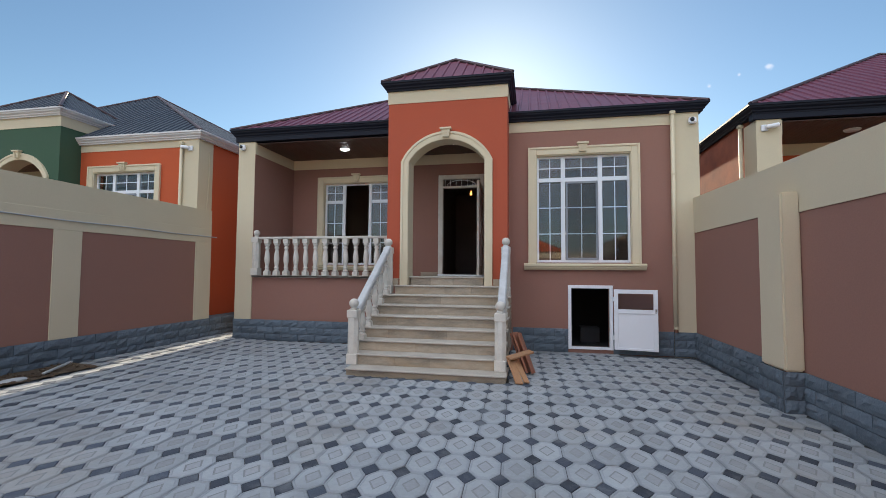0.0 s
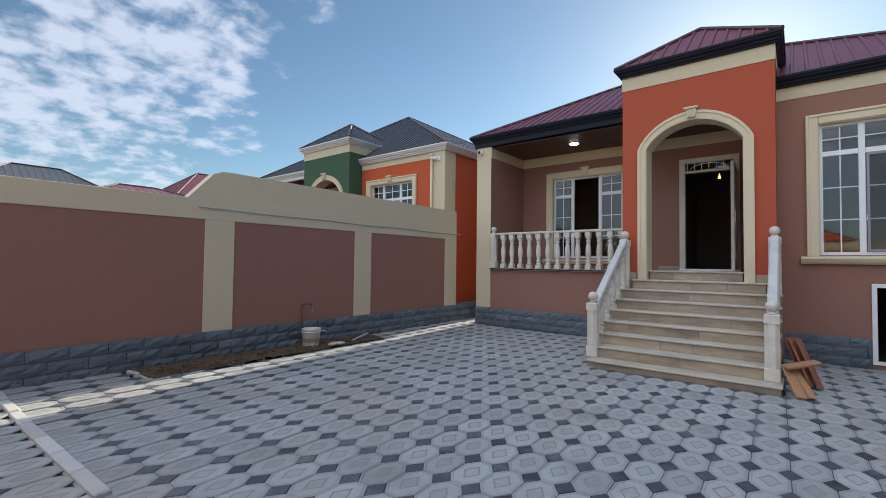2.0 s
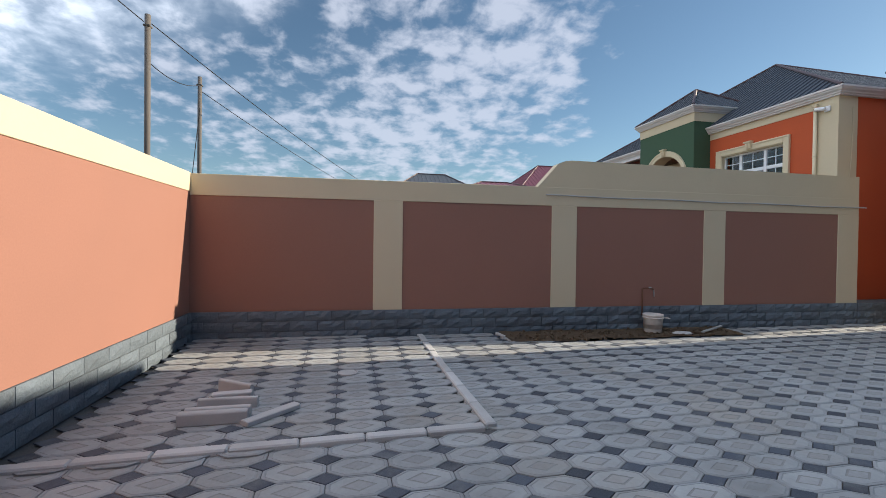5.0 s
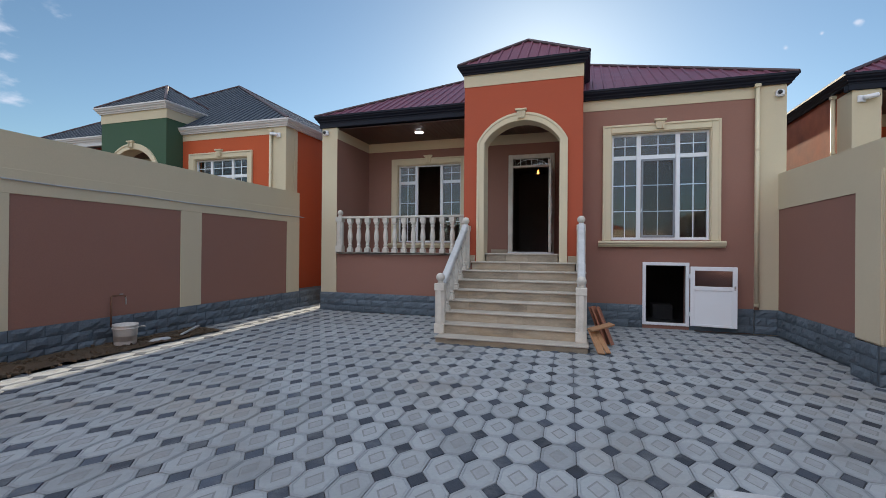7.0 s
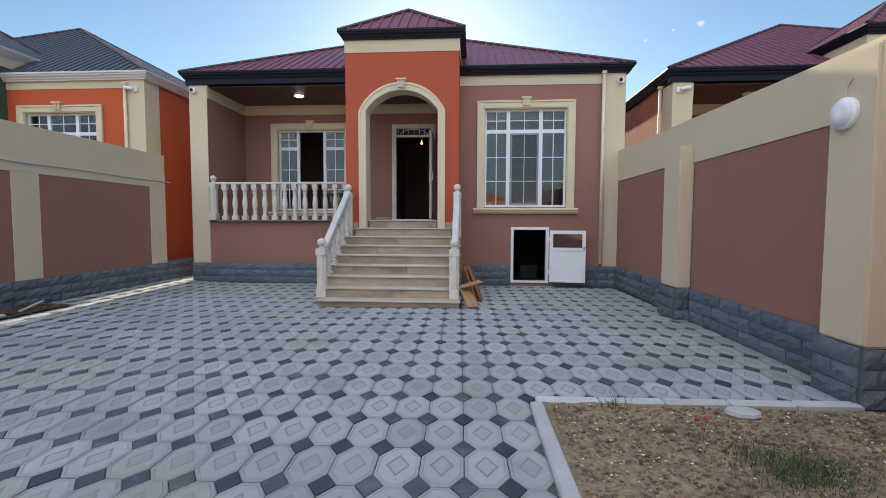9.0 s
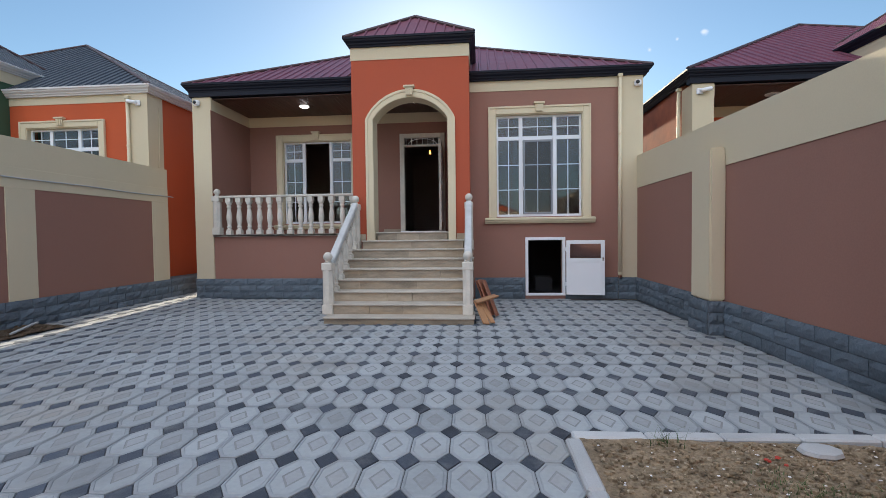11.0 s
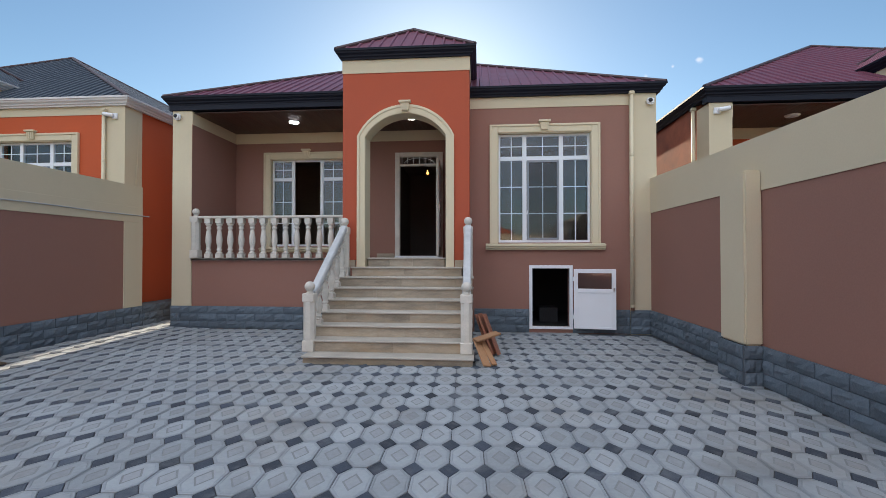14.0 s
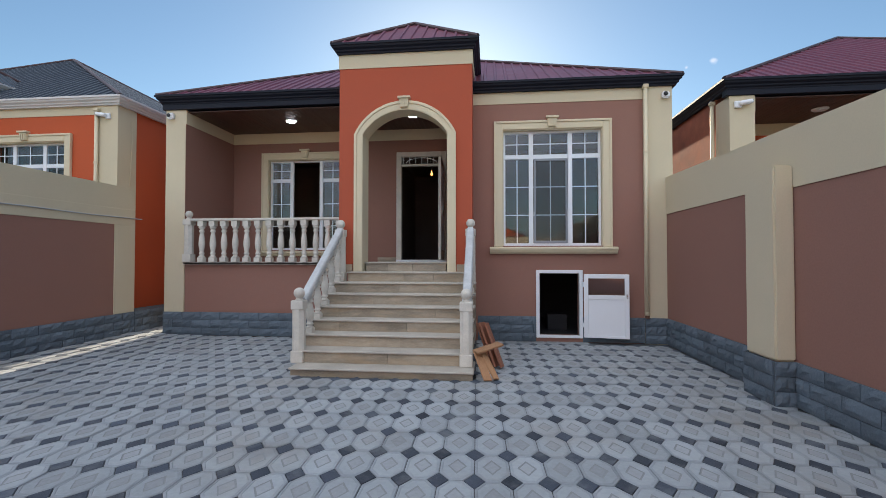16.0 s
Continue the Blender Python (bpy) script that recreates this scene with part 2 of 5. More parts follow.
CELLAR = material("bare_dark_cellar_wall", (0.05, 0.05, 0.055), 0.9, bump=0.3)
INTERIOR_DARK = material("dark_room_plaster", (0.26, 0.23, 0.22), 0.9, bump=0.1)
WOOD = material("fresh_pine_board", (0.36, 0.19, 0.095), 0.65, grain=0.12, grain_scale=30, stain=0.12, stain_scale=6, each=0.25, bump=0.2, stretch=(3, 3, 0.4))
WOOD_RED = material("reddish_stained_board", (0.27, 0.105, 0.062), 0.6, grain=0.12, grain_scale=30, stain=0.12, stain_scale=6, each=0.2, bump=0.2, stretch=(3, 3, 0.4))
PLASTIC = material("stained_white_plastic", (0.58, 0.55, 0.52), 0.5, grain=0.06, stain=0.2, stain_scale=9, bump=0.1)
RUST = material("rusty_pipe", (0.19, 0.09, 0.055), 0.7, 0.3, grain=0.1, stain=0.2, stain_scale=12, bump=0.3)
POLE = material("weathered_pole", (0.105, 0.098, 0.095), 0.85, grain=0.1, stain=0.15, stretch=(2, 2, 0.3), bump=0.3)
GRASS = material("dry_green_weed", (0.055, 0.095, 0.028), 0.8, each=0.2, island=0.35, bump=0)
# groove shade is put into the colour so the relief lines show
GROOVE = material("shaded_groove_tone", (0.235, 0.245, 0.25), 0.9, grain=0.1, stain=0.15, stain_scale=1.4, bump=0.2)
PEBBLE = material("mixed_gravel", (0.36, 0.29, 0.21), 0.9, island=0.45, grain=0.1, bump=0.4)
LITTER = material("pale_litter", (0.68, 0.66, 0.66), 0.7, island=0.3, bump=0.1)
RED_LITTER = material("red_scrap", (0.45, 0.05, 0.03), 0.6, bump=0.05)
GLASS = glass_material()
MESH = mesh_material()
LAMP_ON = glow_material("lit_diffuser", (0.96, 0.98, 1.0), 4.0)
BULB_ON = glow_material("warm_bulb", (1.0, 0.38, 0.09), 1.5)
LAMP_OFF = material("opal_diffuser", (0.72, 0.73, 0.78), 0.3, grain=0.01, stain=0.01, bump=0)


# ---------------------------------------------------------------- mesh helpers
def box(bm, x0, x1, y0, y1, z0, z1):
    v = [bm.verts.new((x, y, z)) for z in (z0, z1) for y in (y0, y1) for x in (x0, x1)]
    for f in ((0, 2, 3, 1), (4, 5, 7, 6), (0, 1, 5, 4), (2, 6, 7, 3), (0, 4, 6, 2), (1, 3, 7, 5)):
        bm.faces.new([v[i] for i in f])
    return v


def boxes(*dims, bevel=0.0, segments=1):
    bm = bmesh.new()
    for d in dims:
        box(bm, *d)
    if bevel:
        bmesh.ops.bevel(bm, geom=bm.edges[:], offset=bevel, segments=segments, affect="EDGES", clamp_overlap=True)
    return bm


def lathe(profile, steps=16, square=0):
    """A turned shape round z from (radius, height) pairs."""
    bm = bmesh.new()
    rings = []
    for r, z in profile:
        rings.append([bm.verts.new((r * math.cos(2 * math.pi * i / steps), r * math.sin(2 * math.pi * i / steps), z)) for i in range(steps)])
    for a, b in zip(rings, rings[1:]):
        for i in range(steps):
            bm.faces.new((a[i], a[(i + 1) % steps], b[(i + 1) % steps], b[i]))
    bm.faces.new(rings[0][::-1])
    bm.faces.new(rings[-1])
    return bm


def prism(points, y0, y1, bm=None):
    """A polygon in x and z, drawn out from y0 to y1."""
    bm = bm or bmesh.new()
    a, b = [bm.verts.new((x, y0, z)) for x, z in points], [bm.verts.new((x, y1, z)) for x, z in points]
    bm.faces.new(a)
    bm.faces.new(b[::-1])
    for i in range(len(points)):
        j = (i + 1) % len(points)
        bm.faces.new((a[j], a[i], b[i], b[j]))
    return bm


def tube(points, radius, steps=8):
    bm = bmesh.new()
    pts = [Vector(p) for p in points]
    rings = []
    for i, p in enumerate(pts):
        d = (pts[min(i + 1, len(pts) - 1)] - pts[max(i - 1, 0)]).normalized()
        u = d.cross(Vector((0, 0, 1)) if abs(d.z) < 0.9 else Vector((1, 0, 0))).normalized()
        w = d.cross(u)
        rings.append([bm.verts.new(p + radius * (u * math.cos(2 * math.pi * k / steps) + w * math.sin(2 * math.pi * k / steps))) for k in range(steps)])
    for a, b in zip(rings, rings[1:]):
        for k in range(steps):
            bm.faces.new((a[k], a[(k + 1) % steps], b[(k + 1) % steps], b[k]))
    bm.faces.new(rings[0][::-1])
    bm.faces.new(rings[-1])
    return bm


def mesh_of(name, bm, mat, smooth=False):
    bmesh.ops.recalc_face_normals(bm, faces=bm.faces[:])
    me = bpy.data.meshes.new(name)
    bm.to_mesh(me)
    bm.free()
    me.materials.append(mat)
    if smooth:
        for p in me.polygons:
            p.use_smooth = True
    return me


def part(name, bm, mat, parent=None, label="", smooth=False):
    ob = new(name, mesh_of(name, bm, mat, smooth))
    ob.parent = parent
    if label:
        ob["label"] = label
    return ob


def piece(name, me, parent, m):
    ob = new(name, me)
    ob.parent = parent
    ob.matrix_basis = m
    return ob


def thing(name, label, category, at=(0, 0, 0), group="", kind=""):
    ob = new(name)
    ob.location = at
    ob.empty_display_size = 0.1
    return tagged(ob, label, category, group, kind)


def structure(name, bm, mat, label, category, smooth=False):
    return tagged(part(name, bm, mat, None, "", smooth), label, category, kind="structure")


def pierced(x0, x1, y0, y1, z0, z1, holes):
    """One wall slab in x and z with rectangular holes (x0, x1, z0, z1) through it."""
    xs = sorted({x0, x1, *[v for h in holes for v in h[:2]]})
    zs = sorted({z0, z1, *[v for h in holes for v in h[2:]]})
    bm = bmesh.new()
    grid = {}

    def vert(i, k, y):
        if (i, k, y) not in grid:
            grid[(i, k, y)] = bm.verts.new((xs[i], y, zs[k]))
        return grid[(i, k, y)]

    def solid(i, k):
        if not (0 <= i < len(xs) - 1 and 0 <= k < len(zs) - 1):
            return False
        mx, mz = (xs[i] + xs[i + 1]) / 2, (zs[k] + zs[k + 1]) / 2
        return not any(h[0] < mx < h[1] and h[2] < mz < h[3] for h in holes)

    for i in range(len(xs) - 1):
        for k in range(len(zs) - 1):
            if not solid(i, k):
                continue
            for y in (y0, y1):
                bm.faces.new([vert(i, k, y), vert(i + 1, k, y), vert(i + 1, k + 1, y), vert(i, k + 1, y)])
            for (di, dk), (a, b) in {(-1, 0): ((i, k), (i, k + 1)), (1, 0): ((i + 1, k), (i + 1, k + 1)), (0, -1): ((i, k), (i + 1, k)), (0, 1): ((i, k + 1), (i + 1, k + 1))}.items():
                if not solid(i + di, k + dk):
                    bm.faces.new([vert(*a, y0), vert(*b, y0), vert(*b, y1), vert(*a, y1)])
    return bm


def arc_points(cx_, spring, half, rise, n=18):
    """A segmental arch from its right spring to its left spring."""
    r = (half * half + rise * rise) / (2 * rise)
    zc, a = spring + rise - r, math.asin(half / r)
    return [(cx_ + r * math.sin(a - 2 * a * i / n), zc + r * math.cos(a - 2 * a * i / n)) for i in range(n + 1)]


# ---------------------------------------------------------------- split stone blocks for the plinths
rng = random.Random(7)


def block_mesh(length, height, seed):
    """A rock-faced block: back at y = 0, rough face towards -y."""
    bm = bmesh.new()
    r = random.Random(seed)
    nx, nz = 5, 3
    g = []
    for k in range(nz + 1):
        row = []
        for i in range(nx + 1):
            edge = i in (0, nx) or k in (0, nz)
            d = 0.012 if edge else 0.026 + r.uniform(-0.010, 0.012)
            x = length * i / nx + (0 if i in (0, nx) else r.uniform(-0.012, 0.012))
            z = height * k / nz + (0 if k in (0, nz) else r.uniform(-0.008, 0.008))
            row.append(bm.verts.new((x, -d, z)))
        g.append(row)
    for k in range(nz):
        for i in range(nx):
            bm.faces.new((g[k][i], g[k][i + 1], g[k + 1][i + 1], g[k + 1][i]))
    rim = [g[0][i] for i in range(nx + 1)] + [g[k][nx] for k in range(1, nz + 1)] + [g[nz][i] for i in range(nx - 1, -1, -1)] + [g[k][0] for k in range(nz - 1, 0, -1)]
    back = [bm.verts.new((v.co.x, 0.0, v.co.z)) for v in rim]
    for i in range(len(rim)):
        j = (i + 1) % len(rim)
        bm.faces.new((rim[j], rim[i], back[i], back[j]))
    return bm


COURSE, BLOCK = 0.152, 0.40
BLOCKS = [mesh_of("stone_block", block_mesh(BLOCK - 0.008, COURSE - 0.008, s), PLINTH) for s in range(6)]
plinth_jobs = []


def lay_plinths():
    for parent, start, ang, length, courses, base in plinth_jobs:
        along = Vector((math.cos(ang), math.sin(ang), 0))
        for c in range(courses):
            s = -(BLOCK * 0.5) if c % 2 else 0.0
            while s < length - 0.02:
                a, b = max(s, 0.0), min(s + BLOCK, length)
                if b - a > 0.03:
                    p = start + along * a
                    sx = (b - a - 0.008) / (BLOCK - 0.008)
                    m = Matrix.Translation((p.x, p.y, base + COURSE * c + 0.004)) @ Matrix.Rotation(ang, 4, "Z") @ Matrix.Diagonal((sx, 1, 1, 1))
                    piece("stone_block", rng.choice(BLOCKS), parent, m)
                s += BLOCK


# ---------------------------------------------------------------- ground
bm = bmesh.new()
bmesh.ops.create_grid(bm, x_segments=24, y_segments=24, size=600)
for v in bm.verts:
    v.co.z = -0.06
structure("ground", bm, EARTH, "bare dry earth reaching to the horizon", "ground")

LEFT, RIGHT, FACE, BACK = -7.13, 3.03, 9.04, -2.95
structure("yard_bed", boxes((LEFT - 0.3, RIGHT + 0.3, BACK - 0.2, 17.5, -0.055, -0.012)), BED, "sand bed under the yard pavers", "ground")


# ---------------------------------------------------------------- windows
def window(parent, x0, x1, z0, z1, y, trim=True, open_middle=False, sashes=True, name="window"):
    """A three-light window with a top light row; y: the wall's face, towards -y."""
    win = new(name)
    win.parent = parent
    win.empty_display_size = 0.1
    w = x1 - x0
    a, b = x0 + w * 0.292, x0 + w * 0.688
    zt = z0 + (z1 - z0) * 0.775
    yf0, yf1 = y + 0.07, y + 0.13
    fr = 0.05
    part("window_frame", boxes((x0, x0 + fr, yf0, yf1, z0, z1), (x1 - fr, x1, yf0, yf1, z0, z1), (x0 + fr, x1 - fr, yf0, yf1, z0, z0 + fr),
                               (x0 + fr, x1 - fr, yf0, yf1, z1 - fr, z1), (a - 0.04, a + 0.04, yf0 + 0.002, yf1 - 0.002, z0 + fr, z1 - fr),
                               (b - 0.04, b + 0.04, yf0 + 0.002, yf1 - 0.002, z0 + fr, z1 - fr),
                               *[(p, q, yf0 + 0.004, yf1 - 0.004, zt - 0.04, zt + 0.04) for p, q in ((x0 + fr, a - 0.04), (b + 0.04, x1 - fr))],
                               *([] if open_middle else [(a + 0.04, b - 0.04, yf0 + 0.004, yf1 - 0.004, zt - 0.04, zt + 0.04)]), bevel=0.004), PVC, win, "white PVC window frame")
    cols = [(x0 + fr, a - 0.04), (a + 0.04, b - 0.04), (b + 0.04, x1 - fr)]
    for ci, (p, q) in enumerate(cols):
        if ci == 1 and open_middle:
            continue
        for r0, r1, n in ((zt + 0.04, z1 - fr, 2), (z0 + fr, zt - 0.04, 3)):
            part("pane", boxes((p - 0.004, q + 0.004, yf0 + 0.026, yf0 + 0.030, r0 - 0.004, r1 + 0.004)), GLASS, win).visible_shadow = False
            mid = (p + q) / 2
            bars = [(mid - 0.009, mid + 0.009, yf0 + 0.014, yf0 + 0.023, r0, r1)]
            for k in range(1, n):
                zk = r0 + (r1 - r0) * k / n
                bars += [(p, mid - 0.009, yf0 + 0.015, yf0 + 0.022, zk - 0.009, zk + 0.009), (mid + 0.009, q, yf0 + 0.015, yf0 + 0.022, zk - 0.009, zk + 0.009)]
            for bar in bars:
                part("glazing_bar", boxes(bar), PVC, win)
            if ci == 1 and n == 3 and sashes:
                e = 0.045
                part("sash", boxes((p + 0.01, p + e, yf0 - 0.016, yf0 + 0.012, r0, r1), (q - e, q - 0.01, yf0 - 0.016, yf0 + 0.012, r0, r1),
                                   (p + e, q - e, yf0 - 0.016, yf0 + 0.012, r0, r0 + e), (p + e, q - e, yf0 - 0.016, yf0 + 0.012, r1 - e, r1), bevel=0.004), PVC_SHADE, win, "grey framed insect screen sash")
                part("insect_screen", boxes((p + e - 0.004, q - e + 0.004, yf0 - 0.008, yf0 - 0.006, r0 + e - 0.004, r1 - e + 0.004)), MESH, win, "dark insect mesh")
                for s in (p + 0.004, q - 0.012):
                    part("hinge", boxes((s, s + 0.012, yf0 - 0.03, yf0 - 0.016, r0 + 0.5, r0 + 0.58), bevel=0.002), PVC, win)
    if trim:
        t, d = 0.15, 0.045
        # stepped surround: an outer flat band and a thinner inner bead
        out = [(x0 - t, x0 - 0.004, y - d, y + 0.02, z0 - 0.02, z1 + t), (x1 + 0.004, x1 + t, y - d, y + 0.02, z0 - 0.02, z1 + t), (x0 - 0.004, x1 + 0.004, y - d, y + 0.02, z1 + 0.004, z1 + t)]
        part("surround", boxes(*out, bevel=0.01), CREAM_TRIM, win, "cream moulded window surround")
        part("bead", boxes((x0 - t - 0.012, x0 - t + 0.03, y - d - 0.018, y, z0 - 0.02, z1 + t + 0.012), (x1 + t - 0.03, x1 + t + 0.012, y - d - 0.018, y, z0 - 0.02, z1 + t + 0.012),
                           (x0 - t + 0.03, x1 + t - 0.03, y - d - 0.018, y, z1 + t - 0.03, z1 + t + 0.012), bevel=0.007), CREAM_TRIM, win)
        part("reveal", boxes((x0 - 0.004, x0 + 0.012, y - 0.02, yf0 - 0.002, z0, z1), (x1 - 0.012, x1 + 0.004, y - 0.02, yf0 - 0.002, z0, z1), (x0 + 0.012, x1 - 0.012, y - 0.02, yf0 - 0.002, z1 - 0.012, z1 + 0.003)), CREAM, win)
        prof = [(y - 0.05, 0.125), (y - 0.13, 0.105), (y - 0.13, 0.075), (y - 0.105, 0.06), (y - 0.10, 0.035), (y - 0.075, 0.02), (y - 0.06, 0.0), (y + 0.06, 0.0), (y + 0.06, 0.125)]
        sb = bmesh.new()
        xs = (x0 - 0.24, x1 + 0.24)
        ra, rb = [[sb.verts.new((xx, yy, z0 - 0.145 + zz_)) for yy, zz_ in prof] for xx in xs]
        sb.faces.new(ra)
        sb.faces.new(rb[::-1])
        for i in range(len(prof)):
            j = (i + 1) % len(prof)
            sb.faces.new((ra[j], ra[i], rb[i], rb[j]))
        part("window_sill", sb, CREAM_TRIM, win, "cream moulded sill")
        keystone(win, (x0 + x1) / 2, z1 + t * 0.25, y - d - 0.02)
    return win


def keystone(parent, x, z, y):
    k = prism([(x - 0.065, z), (x + 0.065, z), (x + 0.085, z + 0.15), (x - 0.085, z + 0.15)], y - 0.035, y + 0.03)
    for s in (-0.04, 0.0, 0.04):
        box(k, x + s - 0.009, x + s + 0.009, y - 0.05, y - 0.036, z + 0.01, z + 0.13)
    box(k, x - 0.11, x + 0.11, y - 0.065, y + 0.03, z + 0.152, z + 0.185)
    part("keystone", k, CREAM_TRIM, parent, "fluted cream keystone")


# ---------------------------------------------------------------- roofs
def hip_roof(parent, x0, x1, y0, y1, z, top, ridge_half, apex_y, mat, pitch=0.20, name="roof", cap=None):
    """A hipped sheet-metal roof: eaves at z, ribs down each slope."""
    cx_ = (x0 + x1) / 2
    bm = bmesh.new()
    c = [bm.verts.new(p) for p in ((x0, y0, z), (x1, y0, z), (x1, y1, z), (x0, y1, z))]
    f, g = bm.verts.new((cx_, apex_y - ridge_half, top)), bm.verts.new((cx_, apex_y + ridge_half + 0.01, top))
    for face in ((c[0], c[1], f), (c[1], c[2], g, f), (c[2], c[3], g), (c[3], c[0], f, g), (c[3], c[2], c[1], c[0])):
        bm.faces.new(face)
    ya, yb, h = apex_y - ridge_half, apex_y + ridge_half, top - z

    ob = part(name, bm, mat, parent)

    def rib(p, q, side):
        p, q = Vector(p), Vector(q)
        up = (q - p).cross(side).normalized()
        if up.z < 0:
            up = -up
        rb = bmesh.new()
        v = []
        for e in (p, q):
            v += [rb.verts.new(e + side * s + up * u) for s, u in ((-0.035, -0.004), (-0.017, 0.024), (0.017, 0.024), (0.035, -0.004))]
        for i in range(3):
            rb.faces.new((v[i], v[i + 1], v[i + 5], v[i + 4]))
        rb.faces.new(v[0:4])
        part("roof_rib", rb, mat, ob)

    n = int((x1 - x0) / pitch)
    for i in range(1, n):
        x = x0 + (x1 - x0) * i / n
        k = min((x - x0) / (cx_ - x0), (x1 - x) / (x1 - cx_))
        rib((x, y0, z), (x, y0 + (ya - y0) * k, z + h * k), Vector((1, 0, 0)))
    n = int((y1 - y0) / pitch)
    for i in range(1, n):
        y = y0 + (y1 - y0) * i / n
        k = min(1, (y - y0) / (ya - y0), (y1 - y) / (y1 - yb))
        rib((x0, y, z), (x0 + (cx_ - x0) * k, y, z + h * k), Vector((0, 1, 0)))
        rib((x1, y, z), (x1 + (cx_ - x1) * k, y, z + h * k), Vector((0, 1, 0)))
    caps = [((x0, y0, z), (cx_, ya, top)), ((x1, y0, z), (cx_, ya, top)), ((x0, y1, z), (cx_, yb, top)), ((x1, y1, z), (cx_, yb, top))]
    if ridge_half > 0.05:
        caps.append(((cx_, ya, top), (cx_, yb, top)))
    for a, b in caps:
        part("ridge_cap", tube([Vector(a) + Vector((0, 0, 0.022)), Vector(b) + Vector((0, 0, 0.022))], 0.038, 8), cap or CAP, ob)
    return ob


def eave(parent, x0, x1, y0, y1, z, h, mat, gut=0.10):
    """A boxed eave with a stepped gutter round the front and the two sides; x0 to x1 and y0: its outer edge, z: the gutter's top."""
    prof = [(0.0, 0.0), (0.0, 0.038), (0.018, 0.045), (0.026, 0.075), (0.062, 0.108), (0.068, 0.132), (0.092, 0.15), (0.098, h), (0.20, h), (0.20, 0.0)]
    runs = [[(x0 + q, y0 + q, x1 - q, y0 + q) for q, d in prof], [(x0 + q, y0 + q, x0 + q, y1) for q, d in prof], [(x1 - q, y0 + q, x1 - q, y1) for q, d in prof]]
    for run in runs:
        bm = bmesh.new()
        a = [bm.verts.new((r[0], r[1], z - d)) for r, (q, d) in zip(run, prof)]
        b = [bm.verts.new((r[2], r[3], z - d)) for r, (q, d) in zip(run, prof)]
        bm.faces.new(a)
        bm.faces.new(b[::-1])
        for i in range(len(a)):
            j = (i + 1) % len(a)
            bm.faces.new((a[j], a[i], b[i], b[j]))
        part("fascia_gutter", bm, mat, parent)


def security_camera(parent, at, yaw, style):
    cam_ = thing("security_camera", "small white dome security camera on the wall" if style == 0 else "white bullet security camera on a wall bracket", "camera", at)
    cam_.rotation_euler = (0, 0, yaw)
    if style == 0:
        part("housing", boxes((-0.065, 0.065, -0.085, 0.0, -0.06, 0.06), bevel=0.02, segments=2), PVC, cam_)
        e = lathe([(0.0, 0), (0.038, 0), (0.038, 0.012), (0.02, 0.026), (0.0, 0.028)], 14)
        e.transform(Matrix.Translation((-0.015, -0.086, 0.008)) @ Matrix.Rotation(math.pi / 2, 4, "X"))
        part("lens", e, BLACK, cam_, "black lens")
    else:
        part("bracket", boxes((-0.06, 0.06, -0.04, 0.0, -0.06, 0.06), bevel=0.012), PVC, cam_)
        b = lathe([(0.03, 0), (0.04, 0.01), (0.042, 0.20), (0.036, 0.21)], 14)
        b.transform(Matrix.Translation((0.0, -0.075, 0.0)) @ Matrix.Rotation(radians(80), 4, "Y"))
        part("barrel", b, PVC, cam_, "", True)
        e = lathe([(0.028, 0), (0.028, 0.012)], 12)
        e.transform(Matrix.Translation((0.208, -0.075, 0.036)) @ Matrix.Rotation(radians(80), 4, "Y"))
        part("lens", e, BLACK, cam_, "black lens")
    return cam_


